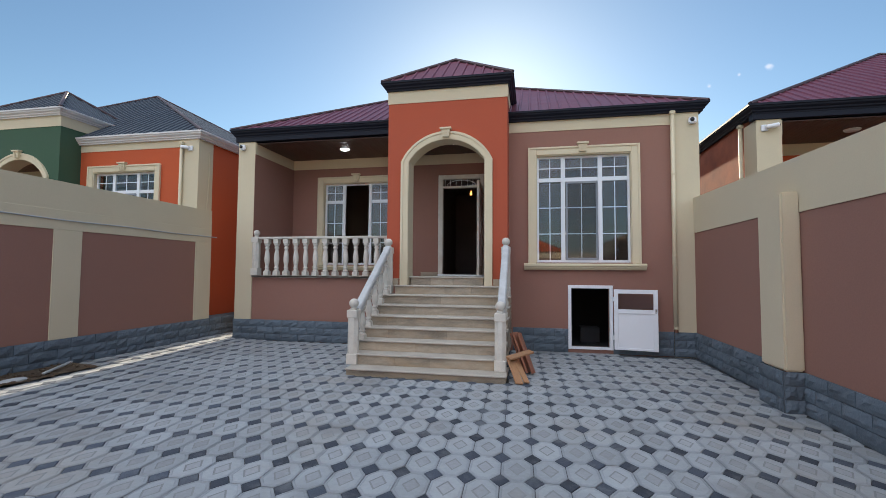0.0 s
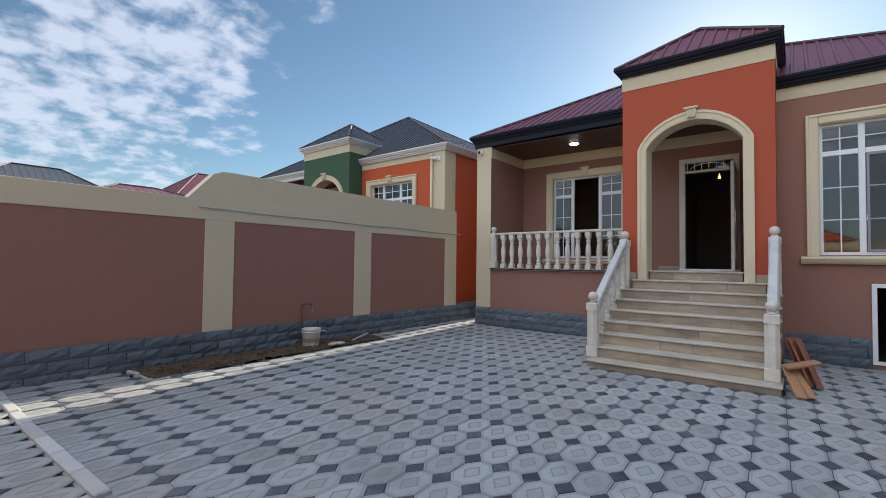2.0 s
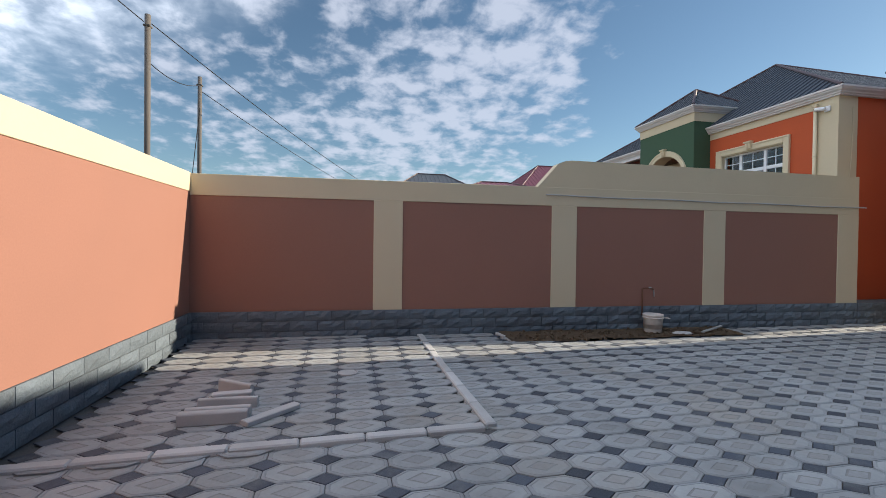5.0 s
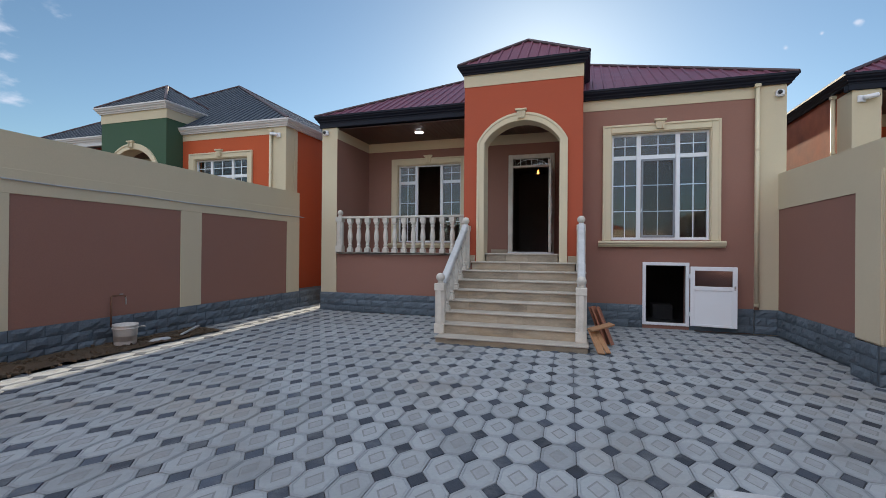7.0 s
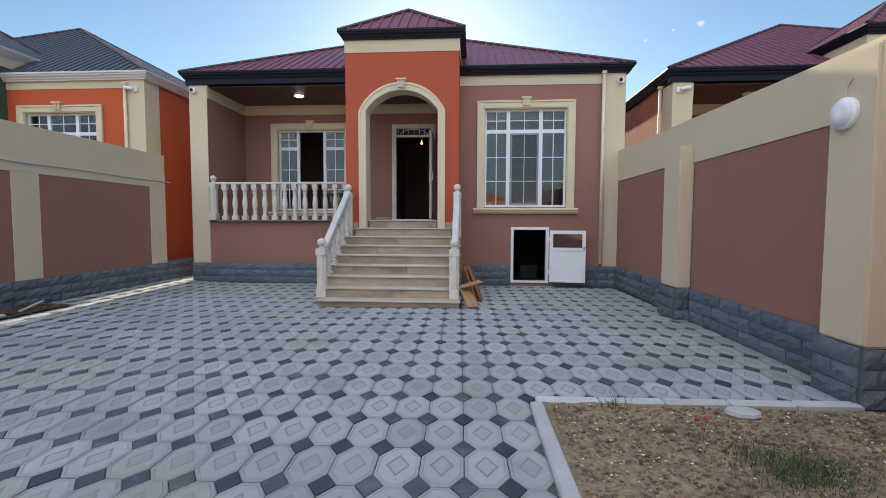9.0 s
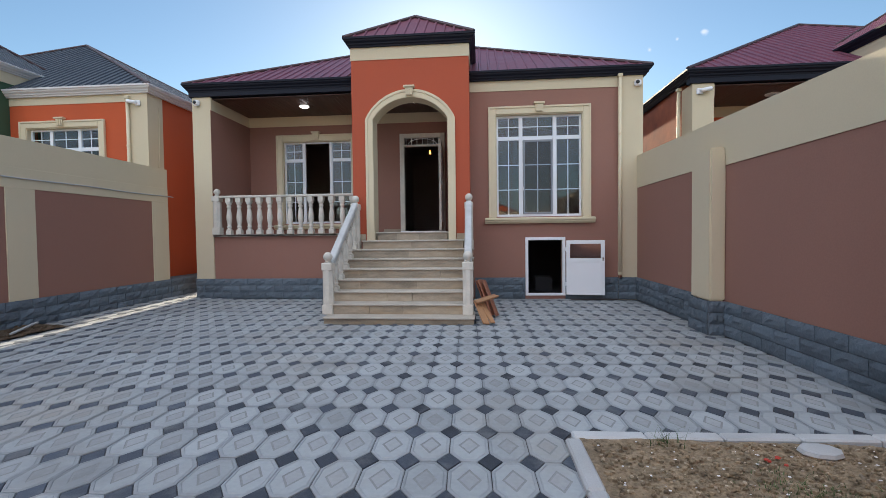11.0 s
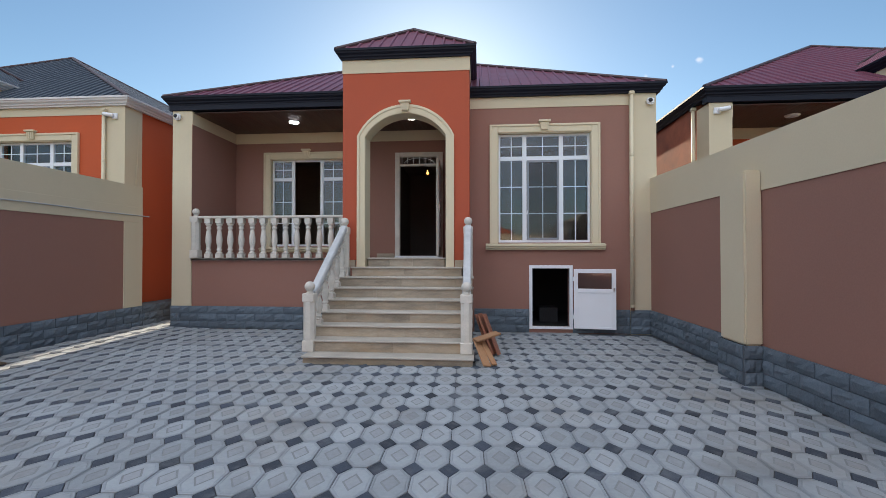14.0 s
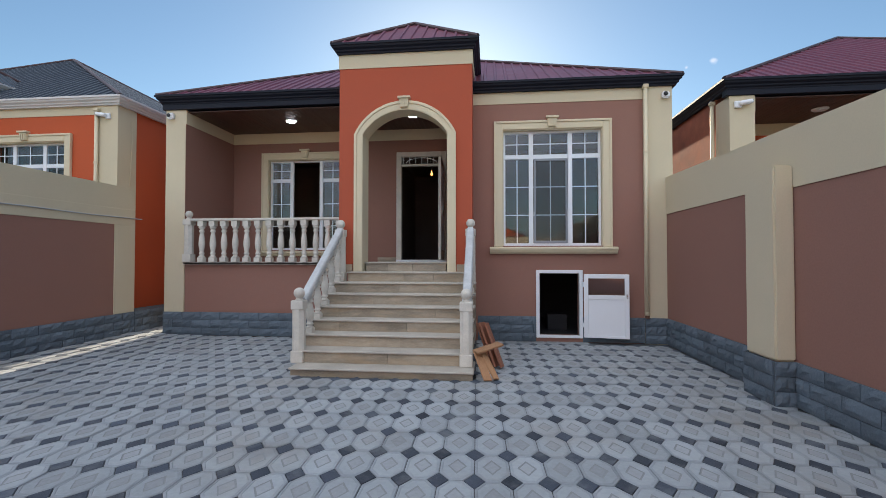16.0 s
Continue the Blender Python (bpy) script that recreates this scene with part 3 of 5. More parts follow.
# ---------------------------------------------------------------- the row of houses
def house(dx, dz, wall, tower, side, roof, gutter, label, main, top=7.22, shift=0.0, apex=13.31):
    """One house of the row: raised porch, arched entrance tower and a wing with a window."""
    h = thing("house", label, "house", (dx, 0, dz))
    F, TW, BK = FACE, 8.52, 10.69
    base = -0.06 - dz
    # front wall of the wing, round its openings
    wx0, wx1, wz0, wz1 = 0.16, 1.94, 1.735, 3.865
    bx0, bx1, bz1 = 0.80, 1.535, 1.255
    zt = 4.36 if main else 4.40
    holes = [(wx0, wx1, wz0, wz1)] + ([(bx0, bx1, 0.09, bz1)] if main else [])
    part("wing_wall", pierced(-0.40, 2.65, F, F + 0.25, base, zt, holes), wall, h)
    part("frieze", boxes((-0.40, 2.649, F - 0.012, F + 0.25, zt, 4.66)), CREAM, h)
    part("corner_pier", boxes((2.65, 3.14, F - 0.03, F + 0.45, base, 4.66)), CREAM, h)
    part("side_wall", boxes((2.90, 3.13, F + 0.45, 17.4, base, 4.66)), side, h)
    part("side_wall", boxes((-6.53, -6.30, F + 0.45, 17.4, base, 4.66)), side, h)
    part("rear_wall", boxes((-6.53, 3.13, 17.4, 17.6, base, 4.66)), side, h)
    part("corner_pier", boxes((-6.53, -6.115, F - 0.03, F + 0.45, base, 4.47)), CREAM, h)
    part("porch_wall", boxes((-6.30, -6.13, F + 0.45, BK, 1.43, 4.19), (-6.13, -6.108, F - 0.02, BK, 1.43, 4.19)), wall, h)
    part("porch_frieze", boxes((-6.30, -6.10, F - 0.02, BK - 0.02, 4.19, 4.45), (-6.105, -0.42, BK - 0.02, BK + 0.2, 4.19, 4.45)), CREAM, h)
    # porch back wall, round the window and the door
    px0, px1, pz0, pz1 = -5.23, -3.43, 1.70, 3.80
    d0, d1, dz1 = -2.187, -1.05, 3.912
    part("porch_wall", pierced(-6.30, -0.42, BK, BK + 0.2, 1.43, 4.19, [(px0, px1, pz0, pz1), (d0, d1, 1.43, dz1)]), wall, h)
    part("porch_wall", boxes((-0.62, -0.42, F + 0.25, BK, 1.43, 4.45)), wall, h)
    part("porch_front_wall", boxes((-6.115, -2.55, F, F + 0.22, base, 1.385)), wall, h)
    part("porch_floor", boxes((-6.112, -0.42, F - 0.06, BK + 0.2, 1.385, 1.43)), STONE, h, "pale stone porch floor slab")
    part("porch_void", boxes((-6.1, -0.45, F + 0.3, BK + 0.2, 0.0, 1.38)), INTERIOR_DARK, h)
    # tower: front wall with the arched opening, cheeks, band
    tx0, tx1, tz = -2.775 + shift, -0.385 + shift, 5.19
    cxa = (tx0 + tx1) / 2
    arch = arc_points(cxa, 3.72, 0.77, 0.435)
    bm = bmesh.new()
    loops = []
    for yy in (TW, TW + 0.34):
        outer = [bm.verts.new((x, yy, z)) for x, z in [(tx0, 1.25), (tx0, 4.92), (tx1, 4.92), (tx1, 1.25)]]
        inner = [bm.verts.new((x, yy, z)) for x, z in [(cxa - 0.77, 1.25)] + arch[::-1] + [(cxa + 0.77, 1.25)]]
        loops.append((outer, inner))
    for outer, inner in loops:
        n = len(inner)
        bm.faces.new((outer[0], outer[1], inner[1], inner[0]))
        bm.faces.new((outer[3], inner[-1], inner[-2], outer[2]))
        mid = n // 2
        for i in range(1, n - 2):
            bm.faces.new((inner[i], inner[i + 1], outer[1] if i < mid else outer[2]))
        bm.faces.new((inner[mid], outer[2], outer[1]))
    (oa, ia), (ob_, ib) = loops
    for i in range(len(ia) - 1):
        bm.faces.new((ia[i], ia[i + 1], ib[i + 1], ib[i]))
    for i in range(3):
        bm.faces.new((oa[i + 1], oa[i], ob_[i], ob_[i + 1]))
    part("tower_front", bm, tower, h)
    part("tower_cheek", boxes((tx0, tx0 + 0.22, TW + 0.34, F + 0.1, 1.25, 4.92)), tower, h)
    part("tower_cheek", boxes((tx1 - 0.22, tx1, TW + 0.34, F + 0.24, 1.25, 4.92)), tower, h)
    part("tower_side", boxes((tx0, tx0 + 0.22, F + 0.1, 11.4, 4.45, 4.92)), tower, h)
    part("tower_side", boxes((tx1 - 0.22, tx1, F + 0.24, 11.4, 4.66, 4.92)), tower, h)
    part("tower_back", boxes((tx0 + 0.22, tx1 - 0.22, 11.2, 11.4, 4.6, 4.92)), tower, h)
    part("tower_band", boxes((tx0 - 0.012, tx1 + 0.012, TW - 0.012, 11.4, 4.92, tz)), CREAM, h)
    # arch surround: two stepped rings and legs, with the reveal lined
    for half_o, half_i, rise_o, rise_i, y0, nm in ((0.905, 0.772, 0.575, 0.437, TW - 0.035, "arch_surround"), (0.912, 0.865, 0.582, 0.535, TW - 0.05, "arch_bead")):
        o = [(cxa + half_o, 1.262)] + arc_points(cxa, 3.72, half_o, rise_o) + [(cxa - half_o, 1.262)]
        i_ = [(cxa + half_i, 1.262)] + arc_points(cxa, 3.72, half_i, rise_i) + [(cxa - half_i, 1.262)]
        bm = bmesh.new()
        rows4 = [[bm.verts.new((x, yy, z)) for x, z in ring] for ring, yy in ((o, y0), (i_, y0), (i_, TW + 0.01), (o, TW + 0.01))]
        for k in range(len(o) - 1):
            for q in range(4):
                a, b = rows4[q], rows4[(q + 1) % 4]
                bm.faces.new((a[k], a[k + 1], b[k + 1], b[k]))
        bm.faces.new([r[0] for r in rows4])
        bm.faces.new([r[-1] for r in rows4][::-1])
        part(nm, bm, CREAM_TRIM, h)
    o = [(cxa + 0.772, 1.265)] + arc_points(cxa, 3.72, 0.772, 0.437) + [(cxa - 0.772, 1.265)]
    i_ = [(cxa + 0.757, 1.265)] + arc_points(cxa, 3.72, 0.757, 0.422) + [(cxa - 0.757, 1.265)]
    bm = bmesh.new()
    rows4 = [[bm.verts.new((x, yy, z)) for x, z in ring] for ring, yy in ((o, TW - 0.03), (i_, TW - 0.03), (i_, TW + 0.36), (o, TW + 0.36))]
    for k in range(len(o) - 1):
        for q in range(4):
            a, b = rows4[q], rows4[(q + 1) % 4]
            bm.faces.new((a[k], a[k + 1], b[k + 1], b[k]))
    part("arch_lining", bm, CREAM, h)
    keystone(h, cxa, 4.175, TW - 0.055)
    # ceiling boards of the porch, running front to back
    bm = bmesh.new()
    x = -6.30
    while x < -0.45:
        if x + 0.1 < tx0 or x > tx1:
            box(bm, x, x + 0.094, F + 0.02, BK + 0.1, 4.432, 4.447)
        else:
            box(bm, x, x + 0.094, TW + 0.34, BK + 0.1, 4.432, 4.447)
        x += 0.1
    part("porch_ceiling", bm, SOFFIT, h, "dark brown soffit boards")
    part("soffit_backing", boxes((-6.5, 3.0, F + 0.12, 17.4, 4.452, 4.47)), SOFFIT, h)
    # roofs
    eave(h, -6.69, 3.30, F - 0.17, 17.7, 4.745, 0.175, gutter)
    part("porch_beam", boxes((-6.59, tx0 - 0.002, F - 0.065, F + 0.10, 4.472, 4.60), bevel=0.006), gutter, h)
    hip_roof(h, -6.67, 3.28, F - 0.15, 17.75, 4.72, top, 0.0, apex, roof)
    eave(h, tx0 - 0.13, tx1 + 0.13, TW - 0.15, 11.5, 5.345, 0.175, gutter)
    hip_roof(h, tx0 - 0.11, tx1 + 0.11, TW - 0.13, 11.0, 5.325, 6.22, 0.0, 9.55, roof, name="tower_roof")
    window(h, wx0, wx1, wz0, wz1, F)
    window(h, px0, px1, pz0, pz1, BK, open_middle=True)
    # rooms behind the windows
    part("interior", boxes((-0.38, 2.66, 12.4, 12.5, 0.0, 4.4), (-0.38, -0.3, F + 0.26, 12.4, 1.4, 4.4), (2.6, 2.66, F + 0.5, 12.4, 1.4, 4.4), (-0.3, 2.6, F + 0.26, 12.4, 1.30, 1.4), (-0.3, 2.6, F + 0.26, 12.4, 4.3, 4.4)), INTERIOR, h)
    part("interior", boxes((-6.2, -2.9, 13.9, 14.0, 1.4, 4.4), (-6.2, -6.1, BK + 0.21, 13.9, 1.4, 4.4), (-3.0, -2.9, BK + 0.21, 13.9, 1.4, 4.4), (-6.1, -3.0, BK + 0.21, 13.9, 1.33, 1.42), (-6.1, -3.0, BK + 0.21, 13.9, 4.3, 4.4)), INTERIOR, h)
    return h


home = house(0, 0, MAUVE, ORANGE, MAUVE, ROOF_RED, NAVY, "mauve plastered house with terracotta arched tower and maroon metal roof", True)
house(-10.73, 0.05, BRICK_RED, GREEN, BRICK_RED, ROOF_GREY, WHITE_EAVE, "orange plastered house with green tower, grey roof and white eaves", False, 7.36, 0.12, 12.7)
house(10.63, -0.12, BRICK_RED, ORANGE, BRICK_BARE, ROOF_RED, NAVY, "neighbouring house with maroon metal roof and dark eaves", False, 7.36, -0.35)

# hall and cellar of the home
hall = part("hall", boxes((-2.75, -2.65, 10.9, 16.0, 1.4, 4.4), (-0.62, -0.52, 10.9, 16.0, 1.4, 4.4), (-2.65, -0.62, 15.9, 16.0, 1.4, 4.4), (-2.65, -0.62, 10.9, 15.9, 1.36, 1.44), (-2.65, -0.62, 10.9, 15.9, 4.3, 4.4)), INTERIOR_DARK, home)
# flat black panel stands in for the unlit doorway at the hall's end
part("hall_doorway", boxes((-1.62, -1.12, 15.86, 15.895, 1.44, 3.4)), BLACK, home)
part("cellar", boxes((-0.38, 2.66, 12.2, 12.3, 0.0, 1.3), (-0.38, -0.3, FACE + 0.26, 12.2, 0.0, 1.3), (2.6, 2.66, FACE + 0.5, 12.2, 0.0, 1.3), (-0.3, 2.6, FACE + 0.255, 12.2, -0.05, 0.03)), CELLAR, home)
part("cellar_crate", boxes((1.1, 1.5, 10.2, 10.6, 0.03, 0.35), bevel=0.01), CELLAR, home)
bulb = thing("ceiling_bulb", "bare glowing bulb hanging in the dark hall", "lamp", (-1.64, 12.6, 3.77))
part("bulb", lathe([(0.008, -0.04), (0.028, -0.03), (0.036, 0.0), (0.028, 0.025), (0.014, 0.045), (0.014, 0.09)], 14), BULB_ON, bulb, "", True)
part("flex", tube([(0, 0, 0.09), (0, 0, 0.53)], 0.006, 6), BLACK, bulb)

# ---- entrance door
BKW = 10.69
door = new("door_1")
tagged(door, "white metal entrance door standing open, barred transom above", "door", kind="structure")
fx0, fx1, fz = -2.187, -1.05, 3.912
part("door_frame", boxes((fx0, fx0 + 0.115, BKW - 0.03, BKW + 0.1, 1.43, fz), (fx1 - 0.115, fx1, BKW - 0.03, BKW + 0.1, 1.43, fz), (fx0 + 0.115, fx1 - 0.115, BKW - 0.03, BKW + 0.1, fz - 0.105, fz),
                         (fx0 + 0.115, fx1 - 0.115, BKW - 0.02, BKW + 0.1, 3.59, 3.64), bevel=0.008), BALUSTER, door, "off-white door frame")
part("threshold", boxes((fx0, fx1, BKW - 0.06, BKW + 0.12, 1.43, 1.475), bevel=0.005), PVC, door)
for i in range(7):
    xx = fx0 + 0.15 + i * 0.138
    part("transom_bar", boxes((xx, xx + 0.012, BKW + 0.03, BKW + 0.042, 3.64, 3.807)), PVC, door)
part("transom_arc", tube([(-1.62 + 0.36 * math.cos(a), BKW + 0.02, 3.645 + 0.14 * math.sin(a)) for a in [math.pi * k / 12 for k in range(13)]], 0.008, 6), PVC, door)
part("transom_pane", boxes((fx0 + 0.11, fx1 - 0.11, BKW + 0.06, BKW + 0.066, 3.64, 3.81)), GLASS, door).visible_shadow = False
leaf = new("door_leaf")
leaf.parent = door
leaf.matrix_basis = pose(fx1 - 0.085, BKW - 0.035, 1.48, 0, 0, -87.5)
part("leaf_panel", boxes((0, 0.88, -0.03, 0.03, 0, 2.105), bevel=0.006), BALUSTER, leaf)
part("leaf_moulding", boxes((0.12, 0.76, 0.031, 0.04, 0.2, 0.95), (0.12, 0.76, 0.031, 0.04, 1.1, 1.95), bevel=0.004), PVC, leaf)
part("door_handle", boxes((0.76, 0.80, 0.03, 0.05, 0.92, 1.14), (0.66, 0.79, 0.06, 0.075, 1.03, 1.05), (0.77, 0.79, 0.05, 0.062, 1.03, 1.05), bevel=0.004), STEEL, leaf, "steel lever handle")

# ---- cellar door, wide open against the wall
cell = new("door_2")
tagged(cell, "white PVC cellar door with a small top pane, standing open", "door", kind="structure")
part("door_frame", boxes((0.755, 0.815, FACE - 0.035, FACE + 0.06, 0.07, 1.295), (1.52, 1.58, FACE - 0.035, FACE + 0.06, 0.07, 1.295), (0.815, 1.52, FACE - 0.035, FACE + 0.06, 1.235, 1.295), (0.815, 1.52, FACE - 0.035, FACE + 0.06, 0.07, 0.115), bevel=0.004), PVC, cell)
lf = new("door_leaf")
lf.parent = cell
lf.matrix_basis = pose(1.592, FACE - 0.055, 0.10, 0, 0, -9)
W_, H_ = 0.755, 1.125
part("leaf_frame", boxes((0, 0.075, -0.05, 0.0, 0, H_), (W_ - 0.075, W_, -0.05, 0.0, 0, H_), (0.075, W_ - 0.075, -0.05, 0.0, 0, 0.04), (0.075, W_ - 0.075, -0.05, 0.0, H_ - 0.075, H_), (0.075, W_ - 0.075, -0.05, 0.0, 0.68, 0.755), bevel=0.004), PVC, lf)
part("leaf_panel", boxes((0.075, W_ - 0.075, -0.035, -0.015, 0.04, 0.68)), PVC, lf)
part("leaf_pane", boxes((0.07, W_ - 0.07, -0.028, -0.022, 0.75, H_ - 0.07)), GLASS, lf)
for zz_ in (0.18, 0.9):
    part("hinge", boxes((-0.02, 0.004, -0.055, -0.02, zz_, zz_ + 0.08), bevel=0.003), PVC, lf)
part("latch", boxes((W_ - 0.05, W_ - 0.025, -0.066, -0.05, 0.70, 0.78), bevel=0.003), STEEL, lf)

# ---- lamps under the porch ceiling
for x, y in ((-4.27, 9.77), (-1.64, 9.68)):
    lamp = thing("ceiling_light", "round lit ceiling lamp under the brown porch soffit", "lamp", (x, y, 4.43), "porch ceiling lights")
    part("rim", lathe([(0.112, 0.0), (0.112, -0.012), (0.108, -0.016), (0.104, -0.012)], 28), PVC, lamp)
    part("diffuser", lathe([(0.105, -0.012), (0.097, -0.030), (0.062, -0.040), (0.0, -0.043)], 28), LAMP_ON, lamp, "", True)
lamp = thing("ceiling_light", "round unlit ceiling lamp under the neighbour's porch soffit", "lamp", (-4.55 + 10.63, 9.77, 4.31), "porch ceiling lights")
part("rim", lathe([(0.135, 0.0), (0.135, -0.012), (0.13, -0.016), (0.125, -0.012)], 28), PVC, lamp)
part("diffuser", lathe([(0.126, -0.012), (0.116, -0.030), (0.075, -0.040), (0.0, -0.043)], 28), LAMP_OFF, lamp, "", True)

# ---- rain pipes and cameras
def rain_pipe(x, y, z0, z1, dz, label):
    p = thing("rain_pipe", label, "pipe", (x, y, 0))
    part("pipe", tube([(0, 0, z0), (0, 0, z1 - 0.06)], 0.036, 12), CREAM_TRIM, p, "", True)
    part("hopper", boxes((-0.05, 0.05, -0.045, 0.045, z1 - 0.07, z1), bevel=0.012), CREAM_TRIM, p)
    for z in (z0 + 0.02, z0 + (z1 - z0) * 0.33, z0 + (z1 - z0) * 0.7):
        part("clip", lathe([(0.043, z), (0.043, z + 0.035)], 12), CREAM_TRIM, p)
    part("spout", lathe([(0.036, z0 - 0.05), (0.037, z0)], 12), RUST, p)


rain_pipe(2.672, FACE - 0.075, 0.50, 4.60, 0, "cream painted rain pipe down the corner pier")
rain_pipe(2.705 - 10.73, FACE - 0.075, 0.8, 4.56, 0.0, "cream rain pipe on the neighbour's corner")
rain_pipe(-6.57 + 10.63, FACE + 0.5, 0.8, 4.43, 0, "cream rain pipe on the neighbour's side wall")
security_camera(None, (3.02, FACE - 0.032, 4.40), 0.0, 0)
security_camera(None, (-6.40, FACE - 0.032, 4.34), 0.0, 0)
c3 = security_camera(None, (2.93 - 10.73, FACE - 0.032, 4.40), 0.0, 1)
c3.matrix_basis = c3.matrix_basis @ Matrix.Diagonal((-1, 1, 1, 1))
security_camera(None, (-6.40 + 10.63, FACE - 0.032, 4.19), 0.0, 1)

cable = tagged(new("wall_cable"), "thin painted cable drooping down the neighbour's corner", "cable")
part("cable", tube([(-7.575, 9.35, 4.4), (-7.575, 9.36, 3.9), (-7.575, 9.33, 3.3), (-7.575, 9.30, 2.98), (-7.57, 9.2, 2.93), (-7.57, 9.08, 2.95)], 0.008, 6), CREAM, cable)

# ---------------------------------------------------------------- stairs
Z0, RISE, Y0, TREAD = 0.100, 0.1677, 6.28, 0.291
SX0, SX1 = -2.66, -0.275
stair = thing("staircase", "nine-step travertine staircase up to the porch", "stairs", (0, 0, 0))
srng = random.Random(3)
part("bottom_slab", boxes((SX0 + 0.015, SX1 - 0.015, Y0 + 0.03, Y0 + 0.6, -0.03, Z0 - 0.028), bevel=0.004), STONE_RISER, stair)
part("tread", boxes((SX0, SX1, Y0, Y0 + 0.62, Z0 - 0.028, Z0), bevel=0.007), STONE, stair)
for i in range(1, 9):
    y0, z = Y0 + TREAD * i + 0.02, Z0 + RISE * i
    xa, xb = (SX0 - 0.05, SX1 - 0.03)
    if i == 8:
        xa, xb = -2.33, -0.83
    elif i == 7:
        xa, xb = -2.56, -0.50
    cuts = sorted([xa + 0.02, xb - 0.02] + [srng.uniform(xa + 0.3, xb - 0.3) for _ in range(2)])
    for a, b in zip(cuts, cuts[1:]):
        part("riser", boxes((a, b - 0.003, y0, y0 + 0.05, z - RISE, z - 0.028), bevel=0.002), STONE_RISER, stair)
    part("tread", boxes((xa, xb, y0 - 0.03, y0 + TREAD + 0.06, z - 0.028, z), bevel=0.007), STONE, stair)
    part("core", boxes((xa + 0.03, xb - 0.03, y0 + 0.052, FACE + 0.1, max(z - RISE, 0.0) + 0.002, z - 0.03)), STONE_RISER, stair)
for xa, xb in ((-2.78, -2.52), (-0.655, -0.385)):
    part("arch_foot", boxes((xa, xb, 8.475, 8.86, 1.262, 1.40), bevel=0.006), STONE_RISER, stair)
part("skirting", boxes((-2.34, -2.20, BKW - 0.018, BKW - 0.002, 1.43, 1.53), (-2.62, -2.34, BKW - 0.018, BKW - 0.002, 1.43, 1.53)), STONE_RISER, stair)


def baluster_mesh(height, name="baluster"):
    """A turned vase baluster between square blocks."""
    k = height / 0.76
    prof = [(0.050, 0.085), (0.058, 0.095), (0.058, 0.108), (0.040, 0.122), (0.036, 0.135), (0.052, 0.152), (0.052, 0.168), (0.036, 0.185), (0.042, 0.22), (0.058, 0.30), (0.060, 0.35), (0.053, 0.43),
            (0.040, 0.51), (0.034, 0.545), (0.050, 0.562), (0.052, 0.580), (0.036, 0.598), (0.042, 0.615), (0.060, 0.635), (0.061, 0.652), (0.052, 0.668)]
    bm = lathe([(r, z * k) for r, z in prof], 14)
    for f in bm.faces:
        f.smooth = True
    for z0, z1 in ((0.0, 0.086 * k), (0.667 * k, height)):
        box(bm, -0.057, 0.057, -0.057, 0.057, z0, z1)
    me = mesh_of(name, bm, BALUSTER)
    return me


def newel(parent, x, y, z, h, ball=0.075):
    bm = boxes((-0.085, 0.085, -0.085, 0.085, 0, 0.16), (-0.085, 0.085, -0.085, 0.085, h - 0.12, h), bevel=0.008)
    mid = lathe([(0.088, 0.15), (0.088, h - 0.11)], 8)
    mid.transform(Matrix.Rotation(math.pi / 8, 4, "Z"))
    shaft = bpy.data.meshes.new("shaft")
    mid.to_mesh(shaft)
    mid.free()
    bm.from_mesh(shaft)
    b = part("newel_post", bm, BALUSTER, parent)
    b.matrix_basis = Matrix.Translation((x, y, z))
    e = lathe([(0.05, 0.0), (0.055, 0.012), (0.04, 0.025), (0.045, 0.035)] + [(ball * math.sin(a), 0.035 + ball * 0.55 - ball * math.cos(a) + ball * 0.3) for a in [math.radians(d) for d in range(40, 180, 14)]], 18)
    e.transform(Matrix.Translation((0, 0, h)))
    part("ball_finial", e, BALUSTER, b, "", True)
    return b


BAL_S, BAL_L = baluster_mesh(0.60), baluster_mesh(0.755)
for x in (-2.665, -0.385):
    rail = thing("stair_railing", "carved limestone stair railing with ball-topped newel posts", "railing", (0, 0, 0), "stair railings")
    newel(rail, x, 6.62, Z0, 0.835)
    newel(rail, x - 0.02, 8.36, Z0 + RISE * 6, 0.90)
    a, b = Vector((x, 6.70, 0.90)), Vector((x - 0.02, 8.30, 1.975))
    bm = bmesh.new()
    d = (b - a)
    v = []
    for e in (a, b):
        v += [bm.verts.new(e + Vector((sx, 0, sz))) for sx, sz in ((-0.055, -0.07), (0.055, -0.07), (0.062, -0.03), (0.062, 0.03), (0.045, 0.055), (-0.045, 0.055), (-0.062, 0.03), (-0.062, -0.03))]
    for i in range(8):
        bm.faces.new((v[i], v[(i + 1) % 8], v[8 + (i + 1) % 8], v[8 + i]))
    bm.faces.new(v[0:8])
    bm.faces.new(v[8:16][::-1])
    part("handrail", bm, RAIL, rail, "pale marble sloping handrail")
    for i in range(1, 7):
        zt_ = Z0 + RISE * i
        y = Y0 + TREAD * i + 0.13
        top = 0.90 + (y - 6.70) * (1.975 - 0.90) / 1.60 - 0.06
        if y < 6.76 or y > 8.25:
            continue
        piece("baluster", BAL_S, rail, Matrix.Translation((x - 0.005, y, zt_)) @ Matrix.Diagonal((1, 1, (top - zt_) / 0.60, 1)))

